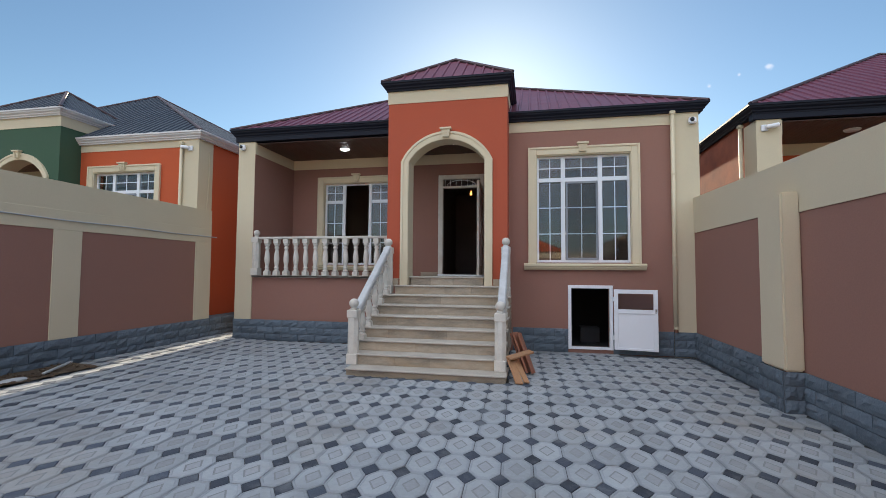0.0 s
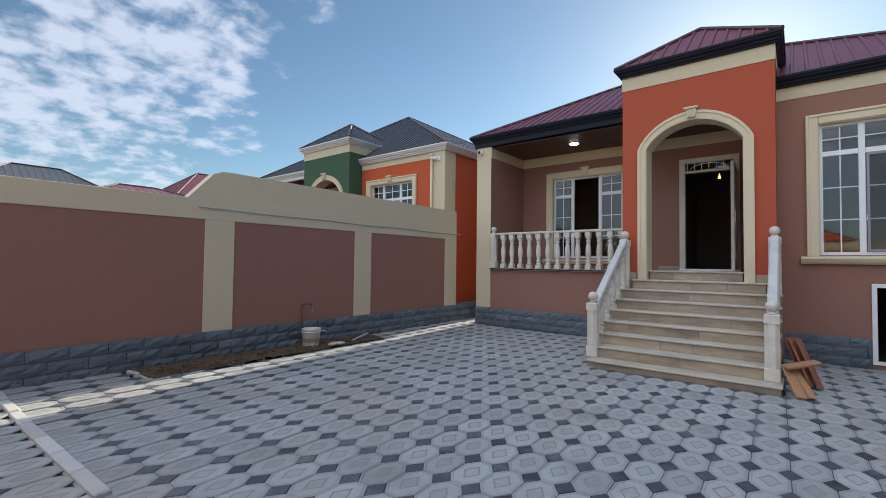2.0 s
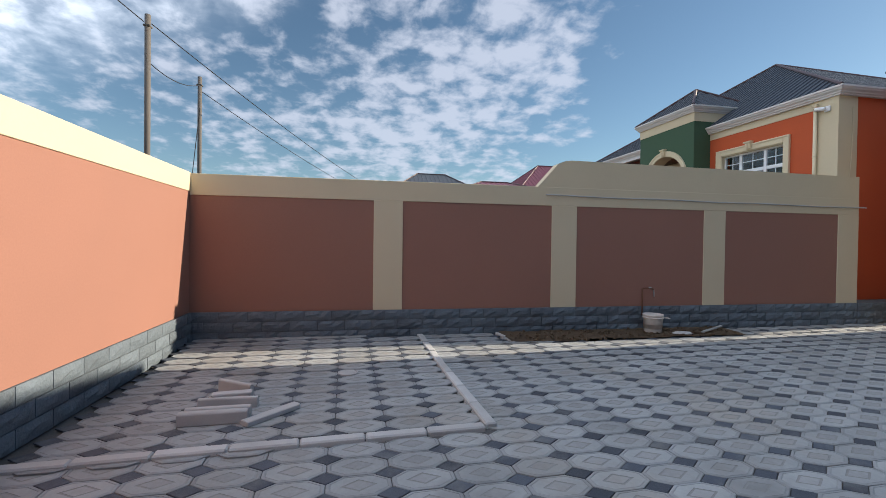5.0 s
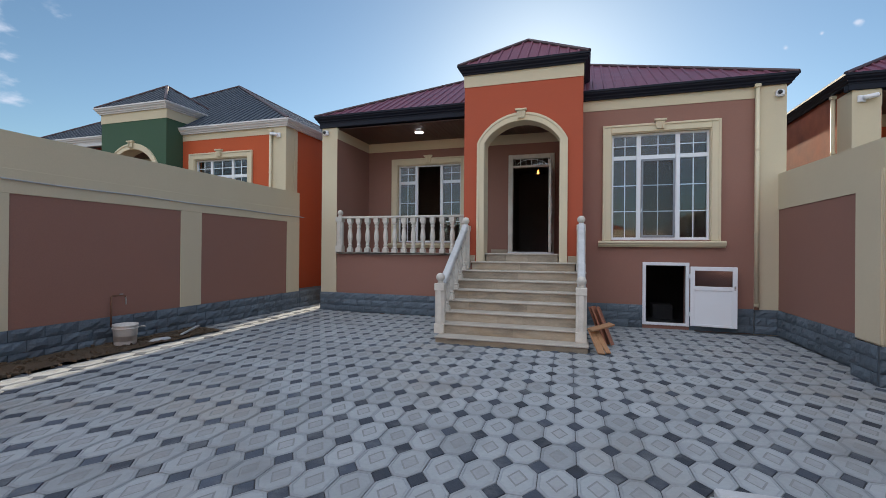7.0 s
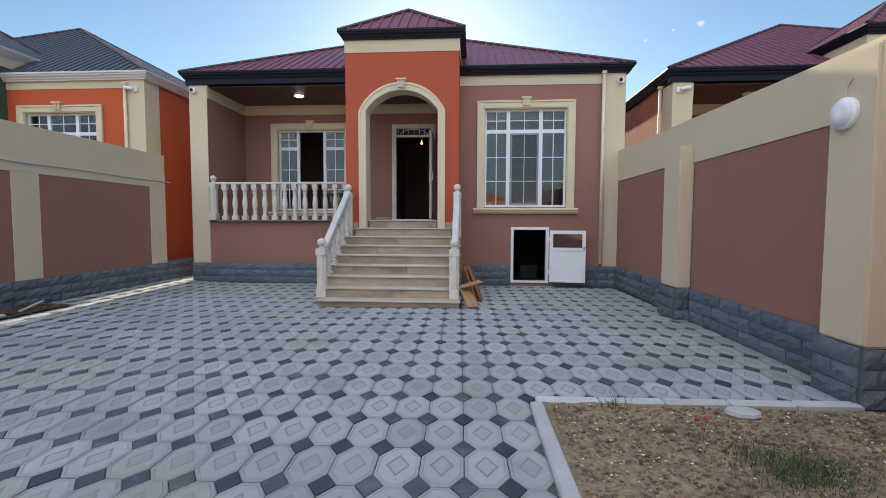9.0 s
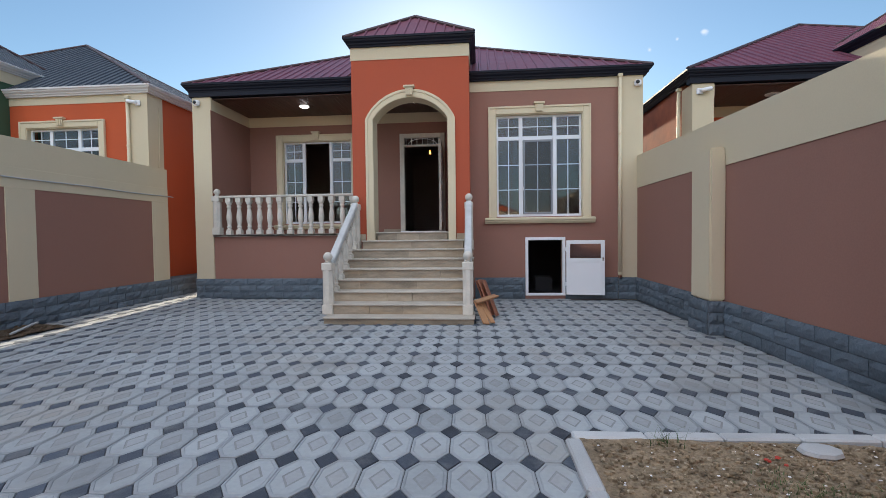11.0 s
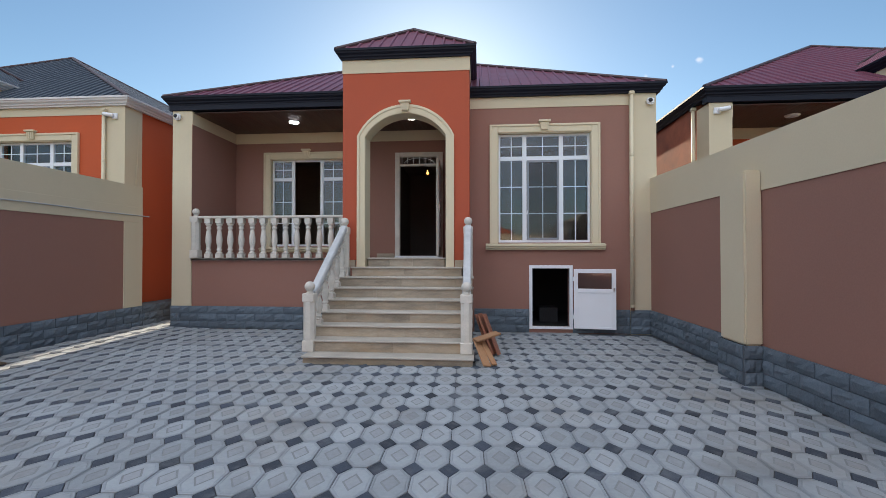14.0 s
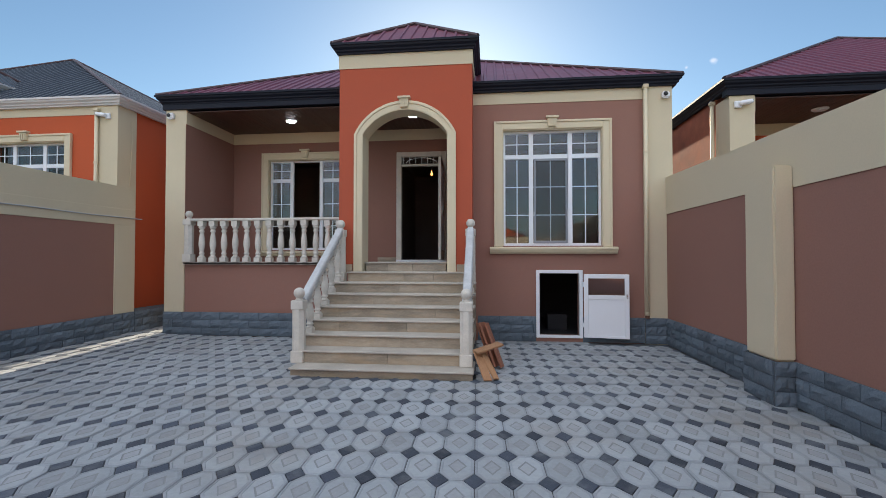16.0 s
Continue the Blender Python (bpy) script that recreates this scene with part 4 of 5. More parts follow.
balc = thing("balustrade", "limestone balustrade along the porch edge", "railing", (0, 0, 0))
newel(balc, -5.985, 8.97, 1.43, 0.85, 0.07)
part("coping", boxes((-6.11, -2.79, FACE - 0.06, FACE + 0.24, 1.388, 1.426), bevel=0.006), STONE, balc)
part("top_rail", boxes((-5.90, -2.79, 8.90, 9.03, 2.235, 2.285), bevel=0.012), BALUSTER, balc)
for i in range(13):
    piece("baluster", BAL_L, balc, Matrix.Translation((-5.71 + 0.2325 * i, 8.965, 1.432)) @ Matrix.Diagonal((1, 1, 0.803 / 0.755, 1)))

# ---------------------------------------------------------------- yard walls
def wall_run(name, label, dims, mat=MAUVE):
    return structure(name, boxes(*dims), mat, label, "wall")


wl = wall_run("wall_west", "mauve plastered yard wall with cream piers and coping", [(LEFT - 0.2, LEFT, BACK, 8.94, 0, 2.15)])
part("cream_band", boxes((LEFT - 0.21, LEFT + 0.012, BACK, 8.94, 2.15, 2.46), bevel=0.004), CREAM, wl)
bm = bmesh.new()
sideways = [(2.36, 2.46), (2.72, 2.86), (2.84, 2.905), (2.95, 2.92), (8.94, 2.885), (8.94, 2.46)]
va, vb = [[bm.verts.new((x, y, z)) for y, z in sideways] for x in (LEFT - 0.20, LEFT + 0.006)]
bm.faces.new(va)
bm.faces.new(vb[::-1])
for i in range(len(sideways)):
    j = (i + 1) % len(sideways)
    bm.faces.new((va[j], va[i], vb[i], vb[j]))
part("raised_parapet", bm, CREAM, wl, "raised cream parapet with a sloping end")
for y0, y1 in ((-0.33, 0.12), (2.61, 3.06), (5.52, 5.965), (8.46, 8.94)):
    part("pier", boxes((LEFT - 0.02, LEFT + 0.014, y0, y1, 0.45, 2.15), bevel=0.004), CREAM, wl)
# pale cable toned grey: its thin shadow line is put into the colour
part("wall_cable", tube([(LEFT + 0.022, y, 2.33 - 0.006 * (y - 2) + 0.006 * math.sin(y * 3)) for y in [2.5 + 0.33 * k for k in range(21)]], 0.011, 6), KERB, wl)

wr = wall_run("wall_east", "mauve plastered yard wall with deep cream piers", [(RIGHT, RIGHT + 0.2, BACK, FACE - 0.03, 0, 2.235)])
part("upper_panel", boxes((RIGHT, RIGHT + 0.2, 5.9, FACE - 0.03, 2.235, 2.285)), MAUVE, wr)
bm = bmesh.new()
outline = [(BACK, 2.235), (5.9, 2.235), (5.9, 2.285), (FACE - 0.03, 2.285), (FACE - 0.03, 2.94), (5.9, 2.87), (3.5, 2.81), (BACK, 2.74)]
va, vb = [[bm.verts.new((x, y, z)) for y, z in outline] for x in (RIGHT - 0.012, RIGHT + 0.21)]
bm.faces.new(va)
bm.faces.new(vb[::-1])
for i in range(len(outline)):
    j = (i + 1) % len(outline)
    bm.faces.new((va[j], va[i], vb[i], vb[j]))
part("cream_band", bm, CREAM, wr)
for y0, y1 in ((5.68, 6.21), (2.60, 3.05)):
    part("pier", boxes((2.83, RIGHT, y0, y1, 0.45, 2.47 if y0 > 4 else 2.70), bevel=0.02, segments=2), CREAM, wr)

wb = wall_run("wall_south", "sunlit mauve yard wall with a cream coping band", [(LEFT, RIGHT + 0.2, BACK - 0.2, BACK, 0, 2.2)])
part("cream_band", boxes((LEFT, RIGHT + 0.2, BACK - 0.21, BACK + 0.012, 2.2, 2.47), bevel=0.004), CREAM, wb)


def faced(parent, x0, y0, x1, y1, core=0.02):
    """Split-stone plinth on a wall face from (x0, y0) to (x1, y1); the face looks to the right of that way."""
    dx_, dy_ = x1 - x0, y1 - y0
    length, ang = math.hypot(dx_, dy_), math.atan2(dy_, dx_)
    c = boxes((0, length, -core, 0.0, 0, 0.450))
    c.transform(Matrix.Translation((x0, y0, 0)) @ Matrix.Rotation(ang, 4, "Z"))
    p = part("plinth", c, MORTAR, parent, "blue-grey split-stone plinth")
    n = Vector((math.sin(ang), -math.cos(ang), 0)) * core
    plinth_jobs.append((p, Vector((x0 + n.x, y0 + n.y, 0)), ang, length, 3, 0.0))


faced(wl, LEFT, BACK, LEFT, 8.94)
part("plinth_base", boxes((-7.595, LEFT - 0.002, 8.945, 17.3, 0.0, 0.448)), MORTAR, wl)
faced(wl, LEFT, 8.942, LEFT, 17.3)
faced(wr, RIGHT, FACE - 0.03, RIGHT, 6.21)
faced(wr, RIGHT, 6.212, 2.83, 6.212)
faced(wr, 2.83, 6.21, 2.83, 5.68)
faced(wr, 2.808, 5.68, RIGHT, 5.68)
faced(wr, RIGHT, 5.658, RIGHT, 3.05)
faced(wr, 2.83, 3.05, 2.83, 2.60)
faced(wr, 2.808, 2.60, RIGHT, 2.60)
faced(wr, RIGHT, 2.578, RIGHT, BACK)
faced(wb, RIGHT, BACK, LEFT, BACK)
faced(home, -6.53, FACE - 0.03, -2.55, FACE - 0.03)
faced(home, -0.30, FACE, 0.752, FACE)
faced(home, 1.583, FACE, 2.65, FACE)
faced(home, 2.65, FACE - 0.03, RIGHT, FACE - 0.03)

# ---------------------------------------------------------------- paving
PX, PY, TURN = 0.2505, 0.4075, math.radians(1.75)
ORIGIN = Vector((-0.140, 2.605, 0))
EX, EY = Vector((math.cos(TURN), math.sin(TURN), 0)), Vector((-math.sin(TURN), math.cos(TURN), 0))
CA, CB = 0.075, 0.103


def octagon(sx, sy):
    w, h = PX / 2 - 0.003, PY / 2 - 0.003
    return [(x * sx, y * sy) for x, y in ((w, -(h - CB)), (w, h - CB), (w - CA, h), (-(w - CA), h), (-w, h - CB), (-w, -(h - CB)), (-(w - CA), -h), (w - CA, -h))]


def rings_mesh(levels):
    """Stacked rings of points; the last one is closed with a face."""
    verts, faces = [], []
    n = len(levels[0])
    for ring in levels:
        verts += ring
    for k in range(len(levels) - 1):
        for i in range(n):
            j = (i + 1) % n
            faces.append((k * n + i, k * n + j, (k + 1) * n + j, (k + 1) * n + i))
    faces.append(tuple((len(levels) - 1) * n + i for i in range(n)))
    return verts, faces


def paver_data():
    """Verts and faces of an octagonal paver, and the rings of faces that are grooves."""
    lv = [[(x, y, z) for x, y in octagon(a, b)] for a, b, z in
          ((1, 1, -0.012), (1, 1, -0.003), (0.955, 0.972, 0.0), (0.87, 0.895, 0.0), (0.855, 0.882, -0.003), (0.835, 0.866, -0.003), (0.82, 0.852, -0.0005))]
    d = [(0.14, -0.14), (0.28, 0), (0.14, 0.14), (0, 0.28), (-0.14, 0.14), (-0.28, 0), (-0.14, -0.14), (0, -0.28)]
    lv += [[(x * PX * q, y * PY * q, z) for x, y in d] for q, z in ((1.0, -0.0005), (0.97, -0.0025), (0.80, -0.0025), (0.77, -0.001))]
    return (*rings_mesh(lv), {3, 4, 5, 7, 8, 9})


def inset_data():
    c, e = [(CA - 0.003, 0), (0, CB - 0.003), (-(CA - 0.003), 0), (0, -(CB - 0.003))], 0.93
    return *rings_mesh([[(x, y, -0.012) for x, y in c], [(x, y, -0.003) for x, y in c], [(x * e, y * e, -0.001) for x, y in c]]), set()


def data_mesh(name, verts, faces, mat):
    me = bpy.data.meshes.new(name)
    me.from_pydata(verts, [], faces)
    me.materials.append(mat)
    return me


def grooved(me, data):
    """Gives the rings of each paver their tones: light field, worn margin, grooves with painted-in shade, dusty
    diamond.
    """
    for extra in (GROOVE, PAVER_RIM, PAVER_HEART):
        me.materials.append(extra)
    n, per = len(data[1]), 8
    tone = {0: 2, 1: 2, 2: 2, 3: 2, 4: 2, 5: 0, 7: 1, 8: 1, 9: 1}
    marks = [3 if k == n - 1 else tone.get(k // per, 0) for k in range(n)]
    me.polygons.foreach_set("material_index", marks * (len(me.polygons) // n))


OCT, INS = paver_data(), inset_data()
OCT_ME, INS_ME = data_mesh("paver", *OCT[:2], PAVER), data_mesh("inset", *INS[:2], PAVER_DARK)
grooved(OCT_ME, OCT)
prng = random.Random(11)
pave = thing("pavement", "yard paved with light octagonal concrete pavers and dark diamond insets", "pavement", kind="structure")


def rise(x):
    return 0.034 * max(0.0, -x - 5.4)


def dirt_left(x, y):
    return x < -6.52 and 1.72 < y < 5.75


def in_yard(x, y):
    if not (LEFT + 0.06 < x < RIGHT - 0.02 and BACK + 0.05 < y < FACE + 1.5):
        return False
    if y > FACE - 0.06 and x > -6.58:
        return False
    if x > 0.38 and y < 2.57 + 0.02 * (x - 0.35):
        return False
    if SX0 + 0.1 < x < SX1 - 0.1 and y > Y0 + 0.1:
        return False
    if 2.86 < x and (5.78 < y < 6.15 or 2.6 < y < 3.0):
        return False
    return not dirt_left(x, y)


def bay_edge(y):
    return -3.63 + 0.058 * (0.47 - y)


def west_corner(x, y):
    return x < bay_edge(y) and y < 0.47


def lay(kind, mesh, data, du, dv):
    rest_v, rest_f, count = [], [], 0
    for area in (0, 1):
        su, sv, zz0 = (0.0, 0.0, 0.0) if area == 0 else (0.5, 0.1, 0.012)
        for i in range(-34, 20):
            for j in range(-18, 22):
                p = ORIGIN + EX * PX * (i + du + su) + EY * PY * (j + dv + sv)
                if not in_yard(p.x, p.y) or west_corner(p.x, p.y) != bool(area):
                    continue
                if kind == "inset" and (abs(p.x - bay_edge(p.y)) < 0.085 and p.y < 0.5 or abs(p.y - 0.47) < 0.09 and p.x < -3.5):
                    continue
                z = zz0 + rise(p.x) + prng.uniform(-0.0022, 0.0022)
                m = Matrix.Translation((p.x, p.y, z)) @ Matrix.Rotation(TURN + prng.uniform(-0.006, 0.006), 4, "Z") @ Matrix.Rotation(prng.uniform(-0.007, 0.007), 4, "X") @ Matrix.Rotation(prng.uniform(-0.009, 0.009), 4, "Y")
                if -2.6 < p.x < 2.6 and 1.2 < p.y < 5.6 and count < 290:
                    piece(kind, mesh, pave, m)
                    count += 1
                else:
                    base = len(rest_v)
                    rest_v += [tuple(m @ Vector(v)) for v in data[0]]
                    rest_f += [tuple(base + k for k in f) for f in data[1]]
    me = data_mesh(kind + "_field", rest_v, rest_f, mesh.materials[0])
    if data[2]:
        grooved(me, data)
    ob = new(kind + "_field", me)
    ob.parent = pave
    tagged(ob, kind="stuff")


lay("paver", OCT_ME, OCT, 0.5, 0.5)
lay("inset", INS_ME, INS, 0.0, 0.0)

# kerbs
def kerb_line(label, a, b, n, width=0.10, z=0.035, depth=0.12):
    k = thing("kerb", label, "kerb", kind="structure")
    a, b = Vector((*a, 0)), Vector((*b, 0))
    d = (b - a)
    ang, step = math.atan2(d.y, d.x), d.length / n
    me = mesh_of("kerb_stone", boxes((0.004, step - 0.004, -width / 2, width / 2, -depth, 0), bevel=0.012), KERB)
    for i in range(n):
        p = a + d * (i / n)
        piece("kerb_stone", me, k, Matrix.Translation((p.x, p.y, z + rise(p.x) + prng.uniform(-0.004, 0.004))) @ Matrix.Rotation(ang + prng.uniform(-0.006, 0.006), 4, "Z"))
    return k


kerb_line("pale concrete kerb edging the bare soil bed", (0.42, 2.54), (2.84, 2.61), 5)
kerb_line("pale concrete kerb edging the bare soil bed", (0.415, 2.47), (0.46, BACK + 0.06), 9)
kerb_line("pale concrete kerb round the corner parking bay", (-3.63, 0.53), (LEFT + 0.06, 0.40), 7)
kerb_line("pale concrete kerb round the corner parking bay", (-3.63, 0.47), (bay_edge(BACK + 0.06), BACK + 0.06), 7)
kerb_line("thin concrete kerb beside the planting strip", (-6.46, 1.74), (LEFT + 0.06, 1.66), 2, 0.06, 0.02)


# soil
def soil(name, x0, x1, y0, y1, z, mat, label, seed, step=0.07, amp=0.02):
    nx, ny = int((x1 - x0) / step), int((y1 - y0) / step)
    bm = bmesh.new()
    g = []
    for j in range(ny + 1):
        row = []
        for i in range(nx + 1):
            x, y = x0 + (x1 - x0) * i / nx, y0 + (y1 - y0) * j / ny
            h = noise.noise(Vector((x * 2.1, y * 2.1, seed))) * amp + noise.noise(Vector((x * 9, y * 9, seed))) * amp * 0.6 + noise.noise(Vector((x * 24, y * 24, seed))) * amp * 0.35
            row.append(bm.verts.new((x, y, z + h + rise(x))))
        g.append(row)
    for j in range(ny):
        for i in range(nx):
            bm.faces.new((g[j][i], g[j][i + 1], g[j + 1][i + 1], g[j + 1][i]))
    return structure(name, bm, mat, label, "soil", True)


soil("soil_bed", 0.46, RIGHT, BACK, 2.50, 0.016, DIRT, "bare dry soil with pebbles, litter and weeds", 4.2, 0.028, 0.019)
soil("planting_strip", LEFT, -6.47, 1.70, 5.80, 0.012, DIRT_WET, "strip of dark bare soil along the wall", 9.1, 0.06)


def scatter(name, label, category, mat, n, area, size, flat, seed, z=0.0):
    r = random.Random(seed)
    vs, fs = [], []
    for _ in range(n):
        x, y = r.uniform(area[0], area[1]), r.uniform(area[2], area[3])
        s = r.uniform(*size)
        h = noise.noise(Vector((x * 2.1, y * 2.1, 4.2))) * 0.02
        b = len(vs)
        a0 = r.uniform(0, 6.3)
        k = r.randint(4, 6)
        for lv, rr in ((0.0, 1.0), (flat, 0.8)):
            for i in range(k):
                q = a0 + 2 * math.pi * i / k
                t = s * rr * r.uniform(0.7, 1.2)
                vs.append((x + t * math.cos(q), y + t * math.sin(q) * 0.8, z + 0.018 + h + rise(x) + lv * s))
        for i in range(k):
            j = (i + 1) % k
            fs.append((b + i, b + j, b + k + j, b + k + i))
        fs.append(tuple(b + k + i for i in range(k)))
    ob = new(name, data_mesh(name, vs, fs, mat))
    return tagged(ob, label, category, kind="stuff")


scatter("pebbles", "loose pebbles on the bare soil", "gravel", PEBBLE, 1100, (0.52, 2.9, 0.2, 2.46), (0.005, 0.014), 0.8, 1)
scatter("soil_crumbs", "crumbled clods of dry soil", "gravel", DIRT, 3600, (0.52, 2.95, 0.4, 2.46), (0.006, 0.019), 0.75, 8)
scatter("broken_clods", "larger crumbled clods of dry soil near the kerb", "gravel", DIRT, 130, (0.55, 2.9, 1.9, 2.44), (0.010, 0.026), 0.8, 12)
scatter("clods", "soil clods on the planting strip", "gravel", DIRT_WET, 260, (-7.05, -6.4, 1.8, 5.7), (0.01, 0.035), 0.7, 2)
scatter("litter", "small pale scraps of litter on the soil", "litter", LITTER, 240, (0.55, 2.8, 0.2, 2.45), (0.004, 0.013), 0.25, 5, 0.008)
scatter("scrap", "red scrap of plastic on the soil", "litter", RED_LITTER, 5, (1.46, 1.58, 2.20, 2.30), (0.012, 0.022), 0.4, 6, 0.012)
sl = thing("stone_slab", "flat pale stone lying on the soil", "stone", (1.85, 2.36, 0.034))
part("stone", lathe([(0.10, -0.02), (0.125, 0.0), (0.115, 0.022), (0.05, 0.03)], 9), KERB, sl).scale = (1.0, 0.72, 1)


def weeds(name, label, centre, spread, n, height, seed, tilt=0.7):
    r = random.Random(seed)
    vs, fs = [], []
    for _ in range(n):
        x, y = r.gauss(centre[0], spread[0]), r.gauss(centre[1], spread[1])
        a, h, w = r.uniform(0, 6.3), height * r.uniform(0.4, 1.1), 0.0022 * r.uniform(0.6, 1.6)
        lean = r.uniform(0.2, tilt)
        b = len(vs)
        for k in range(4):
            s = k / 3
            px, py, pz = x + math.cos(a) * lean * h * s * s, y + math.sin(a) * lean * h * s * s, h * s * (1 - 0.3 * s * lean)
            ww = w * (1 - s * 0.85)
            vs += [(px - math.sin(a) * ww, py + math.cos(a) * ww, pz + 0.012), (px + math.sin(a) * ww, py - math.cos(a) * ww, pz + 0.012)]
        for k in range(3):
            fs.append((b + 2 * k, b + 2 * k + 1, b + 2 * k + 3, b + 2 * k + 2))
    return tagged(new(name, data_mesh(name, vs, fs, GRASS)), label, "weeds", kind="stuff")


weeds("weed_tuft", "low green weed tuft on the bare soil", (1.76, 1.66), (0.16, 0.13), 1500, 0.055, 1, 1.6)
weeds("weed_tuft", "low green weed tuft on the bare soil", (1.46, 1.97), (0.12, 0.10), 260, 0.04, 2, 1.1)
weeds("weed_sprig", "thin weed sprig growing beside the kerb", (0.98, 2.45), (0.05, 0.03), 36, 0.16, 3, 1.1)
weeds("strip_weeds", "sparse weeds on the planting strip", (-6.75, 2.4), (0.18, 0.5), 60, 0.06, 4)

# ---------------------------------------------------------------- loose things
bucket = thing("bucket", "dirty white plastic paint bucket on the soil strip", "bucket", (-6.84, 4.33, 0.058))
part("body", lathe([(0.135, 0.0), (0.14, 0.01), (0.157, 0.27), (0.165, 0.275), (0.165, 0.30), (0.155, 0.30), (0.145, 0.06), (0.0, 0.055)], 26), PLASTIC, bucket, "", True)
part("rim", lathe([(0.158, 0.235), (0.170, 0.24), (0.170, 0.25), (0.158, 0.255)], 26), PLASTIC, bucket)
part("handle", tube([(0.05, 0.168, 0.24), (0.1, 0.20, 0.25), (0.12, 0.23, 0.235), (0.06, 0.26, 0.225), (0.0, 0.262, 0.22), (-0.06, 0.25, 0.225), (-0.09, 0.20, 0.24), (-0.06, 0.165, 0.245)], 0.006, 6), PLASTIC, bucket)

tap = thing("garden_tap", "rusty standpipe with a small tap on the yard wall", "tap", (LEFT + 0.05, 4.29, 0.0))
part("pipe", tube([(0, 0, 0.30), (0, 0, 0.755), (0.01, 0.015, 0.765), (0.03, 0.12, 0.765), (0.035, 0.185, 0.755), (0.035, 0.19, 0.74)], 0.012, 8), RUST, tap, "", True)
part("spout", tube([(0.035, 0.19, 0.745), (0.038, 0.195, 0.69), (0.04, 0.195, 0.62)], 0.010, 8), STEEL, tap, "bright metal spout")
part("valve", boxes((0.02, 0.05, 0.10, 0.15, 0.775, 0.79), bevel=0.004), STEEL, tap)

stick = thing("batten", "grey wooden batten lying on the soil strip", "batten", (-6.60, 5.08, 0.07))
stick.rotation_euler = (0, radians(-4), radians(112))
part("batten_body", boxes((0, 0.62, -0.02, 0.02, 0, 0.025), bevel=0.003), KERB, stick)
stick = thing("stone_chip", "flat grey stone chip by the bucket", "stone", (-6.62, 4.72, 0.05))
part("chip", lathe([(0.13, 0.0), (0.14, 0.02), (0.12, 0.035), (0.05, 0.04)], 7), KERB, stick).scale = (0.7, 1.3, 1)

lid = thing("drain_cover", "small round concrete drain cover set in the paving", "drain cover", (-5.30, -0.66, 0.010))
part("cover", lathe([(0.115, 0.0), (0.115, 0.012), (0.10, 0.016), (0.095, 0.010), (0.03, 0.012)], 22), KERB, lid)


def loose_kerb(x, y, z, yaw, length, w, h, tilt=0.0):
    k = thing("kerb_block", "loose grey concrete kerb block lying on the paving", "kerb block", (x, y, z), "loose kerb blocks")
    k.rotation_euler = (radians(tilt), 0, radians(yaw))
    prof = [(-w / 2, 0), (w / 2, 0), (w / 2, h * 0.62), (w * 0.28, h), (-w * 0.28, h), (-w / 2, h * 0.9)]
    bm = bmesh.new()
    a, b = [[bm.verts.new((s, p, q)) for p, q in prof] for s in (0, length)]
    bm.faces.new(a)
    bm.faces.new(b[::-1])
    for i in range(6):
        j = (i + 1) % 6
        bm.faces.new((a[j], a[i], b[i], b[j]))
    bmesh.ops.bevel(bm, geom=bm.edges[:], offset=0.005, segments=1, affect="EDGES")
    part("concrete", bm, KERB, k)


loose_kerb(-4.020, -1.965, 0.012, 92, 0.53, 0.085, 0.105)
loose_kerb(-4.115, -1.945, 0.012, 92, 0.51, 0.06, 0.105)
loose_kerb(-3.930, -1.450, 0.012, 136, 0.52, 0.11, 0.045)
loose_kerb(-4.380, -1.930, 0.012, 89, 0.50, 0.05, 0.095)
loose_kerb(-4.840, -1.880, 0.012, 56, 0.42, 0.05, 0.13)
loose_kerb(-4.430, -1.830, 0.106, 97, 0.33, 0.11, 0.025)


def plank(a, b, width, thick, mat, label, roll=0.0):
    a, b = Vector(a), Vector(b)
    p = thing("plank", label, "plank", a, "planks by the stairs")
    q = (b - a).to_track_quat("Z", "Y").to_matrix().to_4x4() @ Matrix.Rotation(radians(roll), 4, "Z")
    bm = boxes((-width / 2, width / 2, -thick / 2, thick / 2, 0, (b - a).length), bevel=0.003)
    bm.transform(q)
    part("board", bm, mat, p)


plank((0.02, 6.98, 0.02), (-0.20, 7.12, 0.60), 0.15, 0.03, WOOD_RED, "reddish board leaning on the stairs", 10)
plank((0.09, 6.94, 0.02), (-0.13, 7.08, 0.60), 0.15, 0.03, WOOD_RED, "reddish board leaning on the stairs", 20)
plank((-0.03, 7.05, 0.02), (-0.235, 7.2, 0.58), 0.12, 0.03, WOOD_RED, "reddish board leaning on the stairs", 0)
plank((-0.10, 6.24, 0.02), (-0.25, 6.52, 0.33), 0.12, 0.025, WOOD, "rough pine offcut leaning on the stairs", 14)
plank((0.00, 6.32, 0.02), (-0.19, 6.60, 0.33), 0.09, 0.025, WOOD, "rough pine offcut leaning on the stairs", 14)
plank((-0.26, 6.42, 0.325), (0.06, 6.62, 0.40), 0.14, 0.025, WOOD, "rough pine offcut lying across the others", 5)

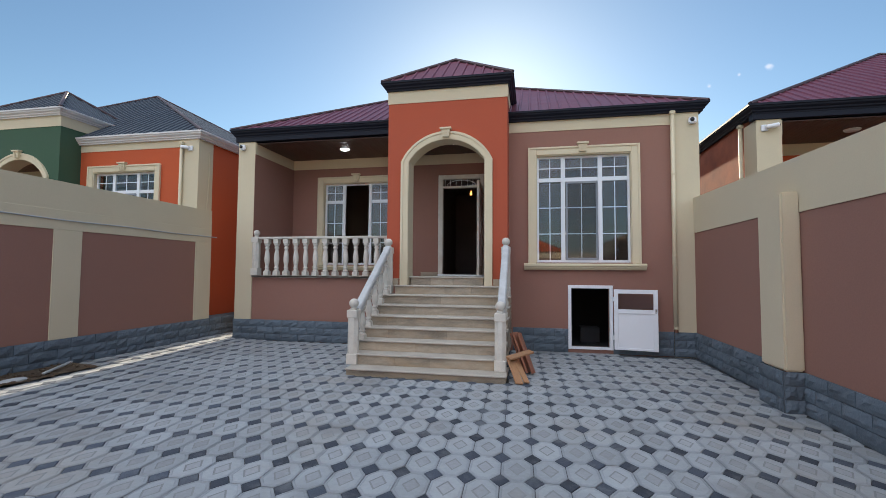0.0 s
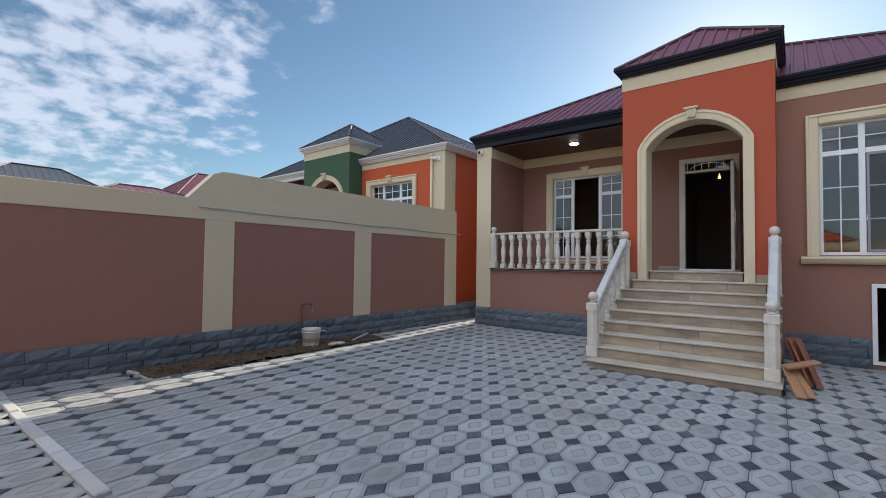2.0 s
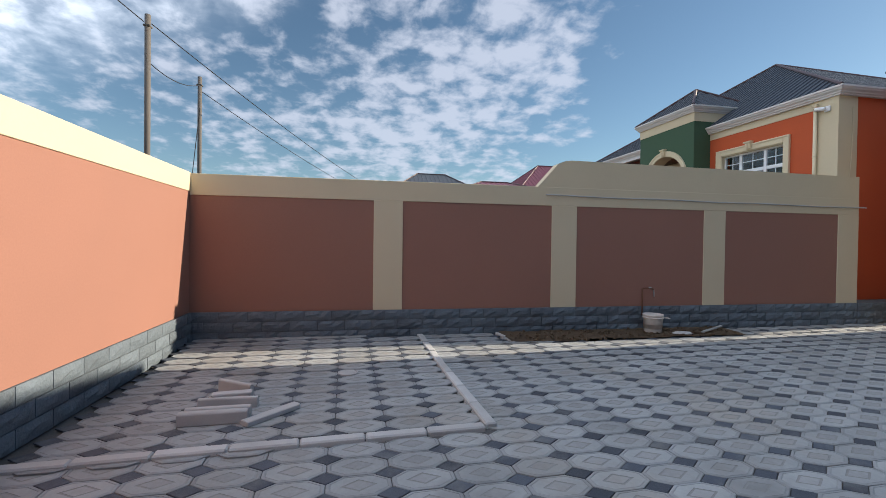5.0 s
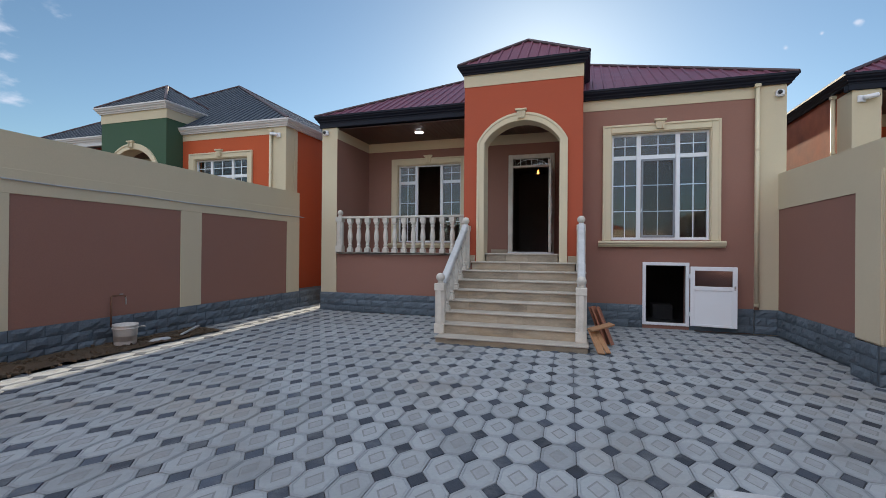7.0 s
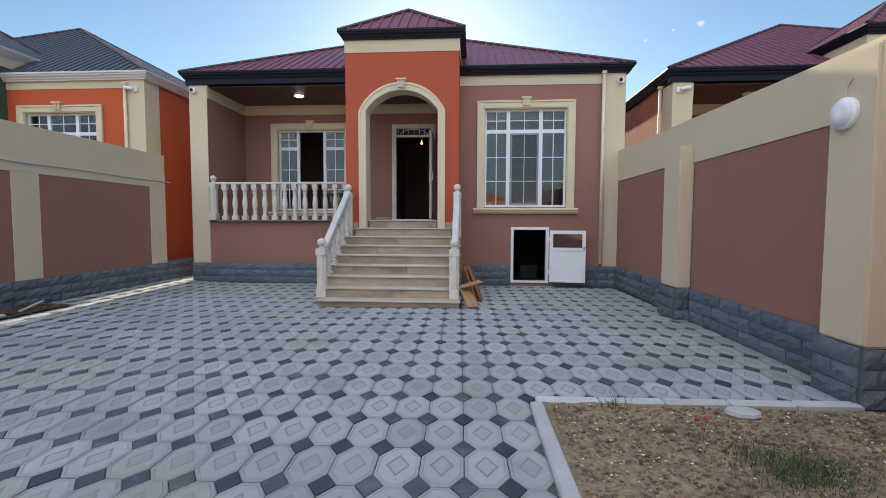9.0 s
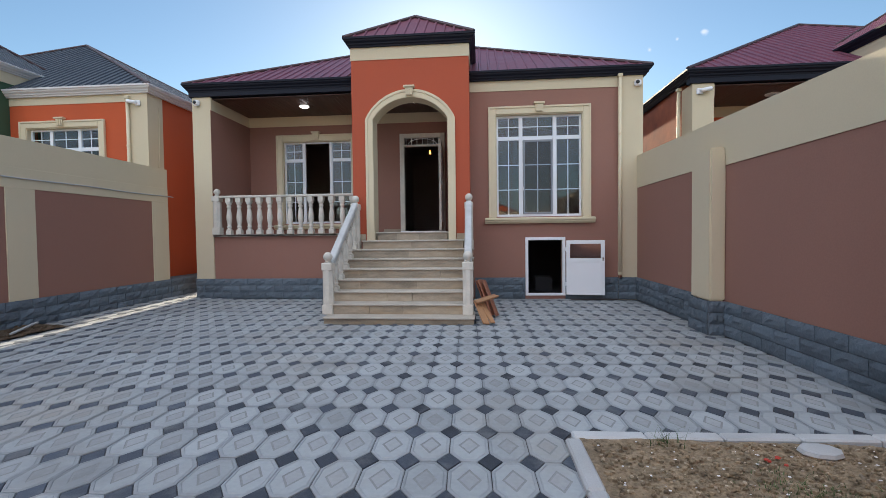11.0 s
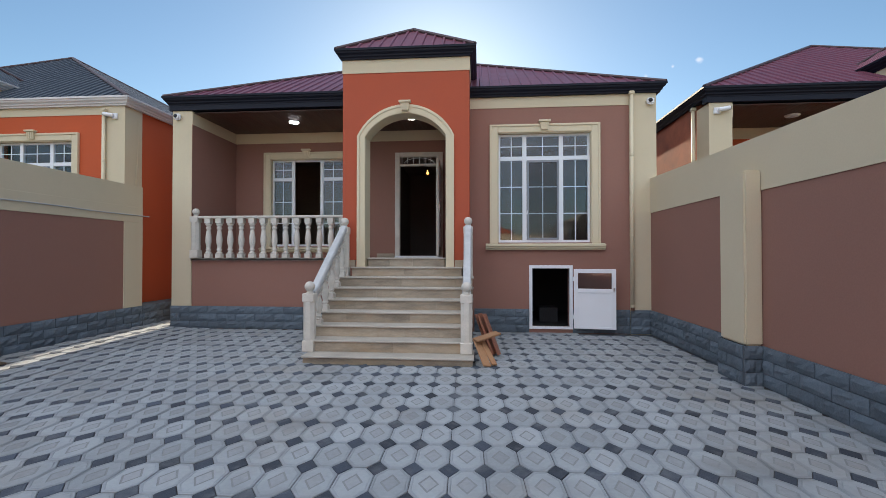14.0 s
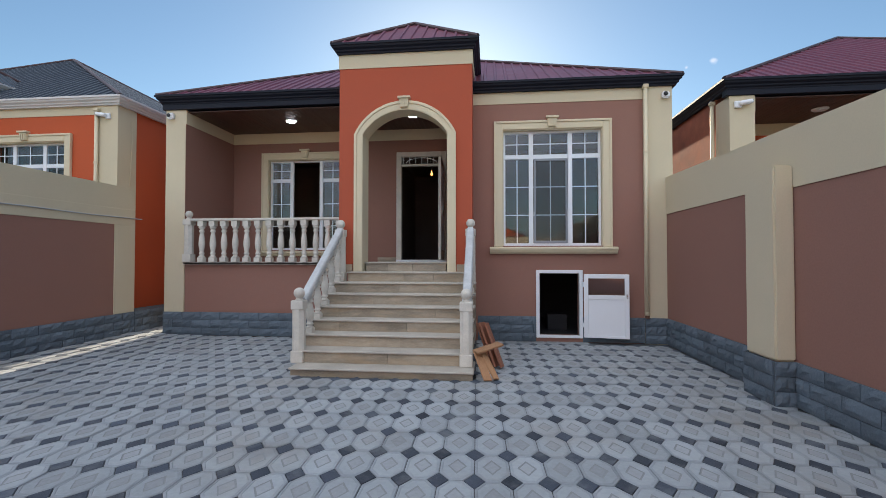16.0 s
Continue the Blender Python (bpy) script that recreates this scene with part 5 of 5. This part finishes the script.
wl_lamp = thing("wall_lamp", "round white bulkhead lamp on the cream pier", "lamp", (2.828, 2.87, 2.235))
e = lathe([(0.125, 0.0), (0.125, 0.03), (0.11, 0.045)], 28)
e.transform(Matrix.Rotation(-math.pi / 2, 4, "Y"))
part("base", e, PVC, wl_lamp)
e = lathe([(0.112, 0.035), (0.10, 0.055), (0.06, 0.07), (0.0, 0.075)], 28)
e.transform(Matrix.Rotation(-math.pi / 2, 4, "Y"))
part("diffuser", e, LAMP_OFF, wl_lamp, "opal white diffuser", True)
part("cable", tube([(-0.004, 0.0, 0.12), (-0.006, 0.005, 0.20), (-0.006, -0.03, 0.25), (-0.004, -0.06, 0.26)], 0.006, 6), CREAM, wl_lamp)


# ---------------------------------------------------------------- beyond the walls
def pole(x, y, h, label):
    p = thing("utility_pole", label, "utility pole", (x, y, -0.06), "utility poles")
    part("shaft", tube([(0, 0, 0), (0, 0, h)], 0.075, 10), POLE, p, "", True)
    part("crossarm", boxes((-0.09, 0.09, -0.09, 0.09, h - 0.33, h - 0.28), bevel=0.01), POLE, p)
    for s in (-0.34, 0.34):
        part("insulator", lathe([(0.03, h - 0.27), (0.045, h - 0.2), (0.03, h - 0.13)], 8), PVC, p)


pole(-18.0, -6.36, 7.55, "thin wooden utility pole beyond the wall")
pole(-13.5, -6.2, 7.6, "thin wooden utility pole beyond the wall")


def wire(a, b, sag):
    a, b = Vector(a), Vector(b)
    pts = [a.lerp(b, k / 16) - Vector((0, 0, sag * 4 * (k / 16) * (1 - k / 16))) for k in range(17)]
    return tagged(part("overhead_wire", tube(pts, 0.014, 5), BLACK), "thin black overhead wire", "wire", group="overhead wires")


wire((-18.0, -6.3, 7.2), (-13.5, -6.2, 6.3), 0.25)
wire((-13.5, -6.3, 7.35), (8.0, -6.0, 7.4), 0.6)
wire((-18.0, -6.36, 7.0), (-46.0, 3.0, 5.2), 0.5)
wire((-13.5, -6.1, 7.3), (-46.0, 4.2, 5.4), 0.6)
wire((-18.0, -6.3, 6.9), (-17.6, -6.55, 3.0), 0.0)


def far_house(x, y, w, d, z, top, roof, label):
    h = thing("far_house", label, "house", (x, y, 0))
    part("wall", boxes((-w / 2, w / 2, -d / 2, d / 2, -0.06, z)), CREAM, h)
    hip_roof(h, -w / 2 - 0.3, w / 2 + 0.3, -d / 2 - 0.3, d / 2 + 0.3, z, top, d * 0.15, 0.0, roof, 0.3)


far_house(-33.0, 4.7, 7.0, 7.0, 4.6, 6.6, ROOF_GREY, "distant house with a dark grey hipped roof")
far_house(-33.0, 14.6, 10.0, 10.0, 4.6, 7.6, ROOF_RED, "distant house with a maroon hipped roof")
far_house(-24.0, 6.8, 6.0, 5.0, 4.0, 4.9, ROOF_RED, "distant house with a maroon hipped roof")
far_house(-23.3, 17.6, 7.5, 8.6, 6.0, 8.0, ROOF_GREY, "far neighbouring house with a grey hipped roof")
far_house(-1.9, -17.0, 7.6, 8.0, 3.0, 5.0, BRICK_RED, "house with an orange roof across the lane")

# stone blocks last
lay_plinths()
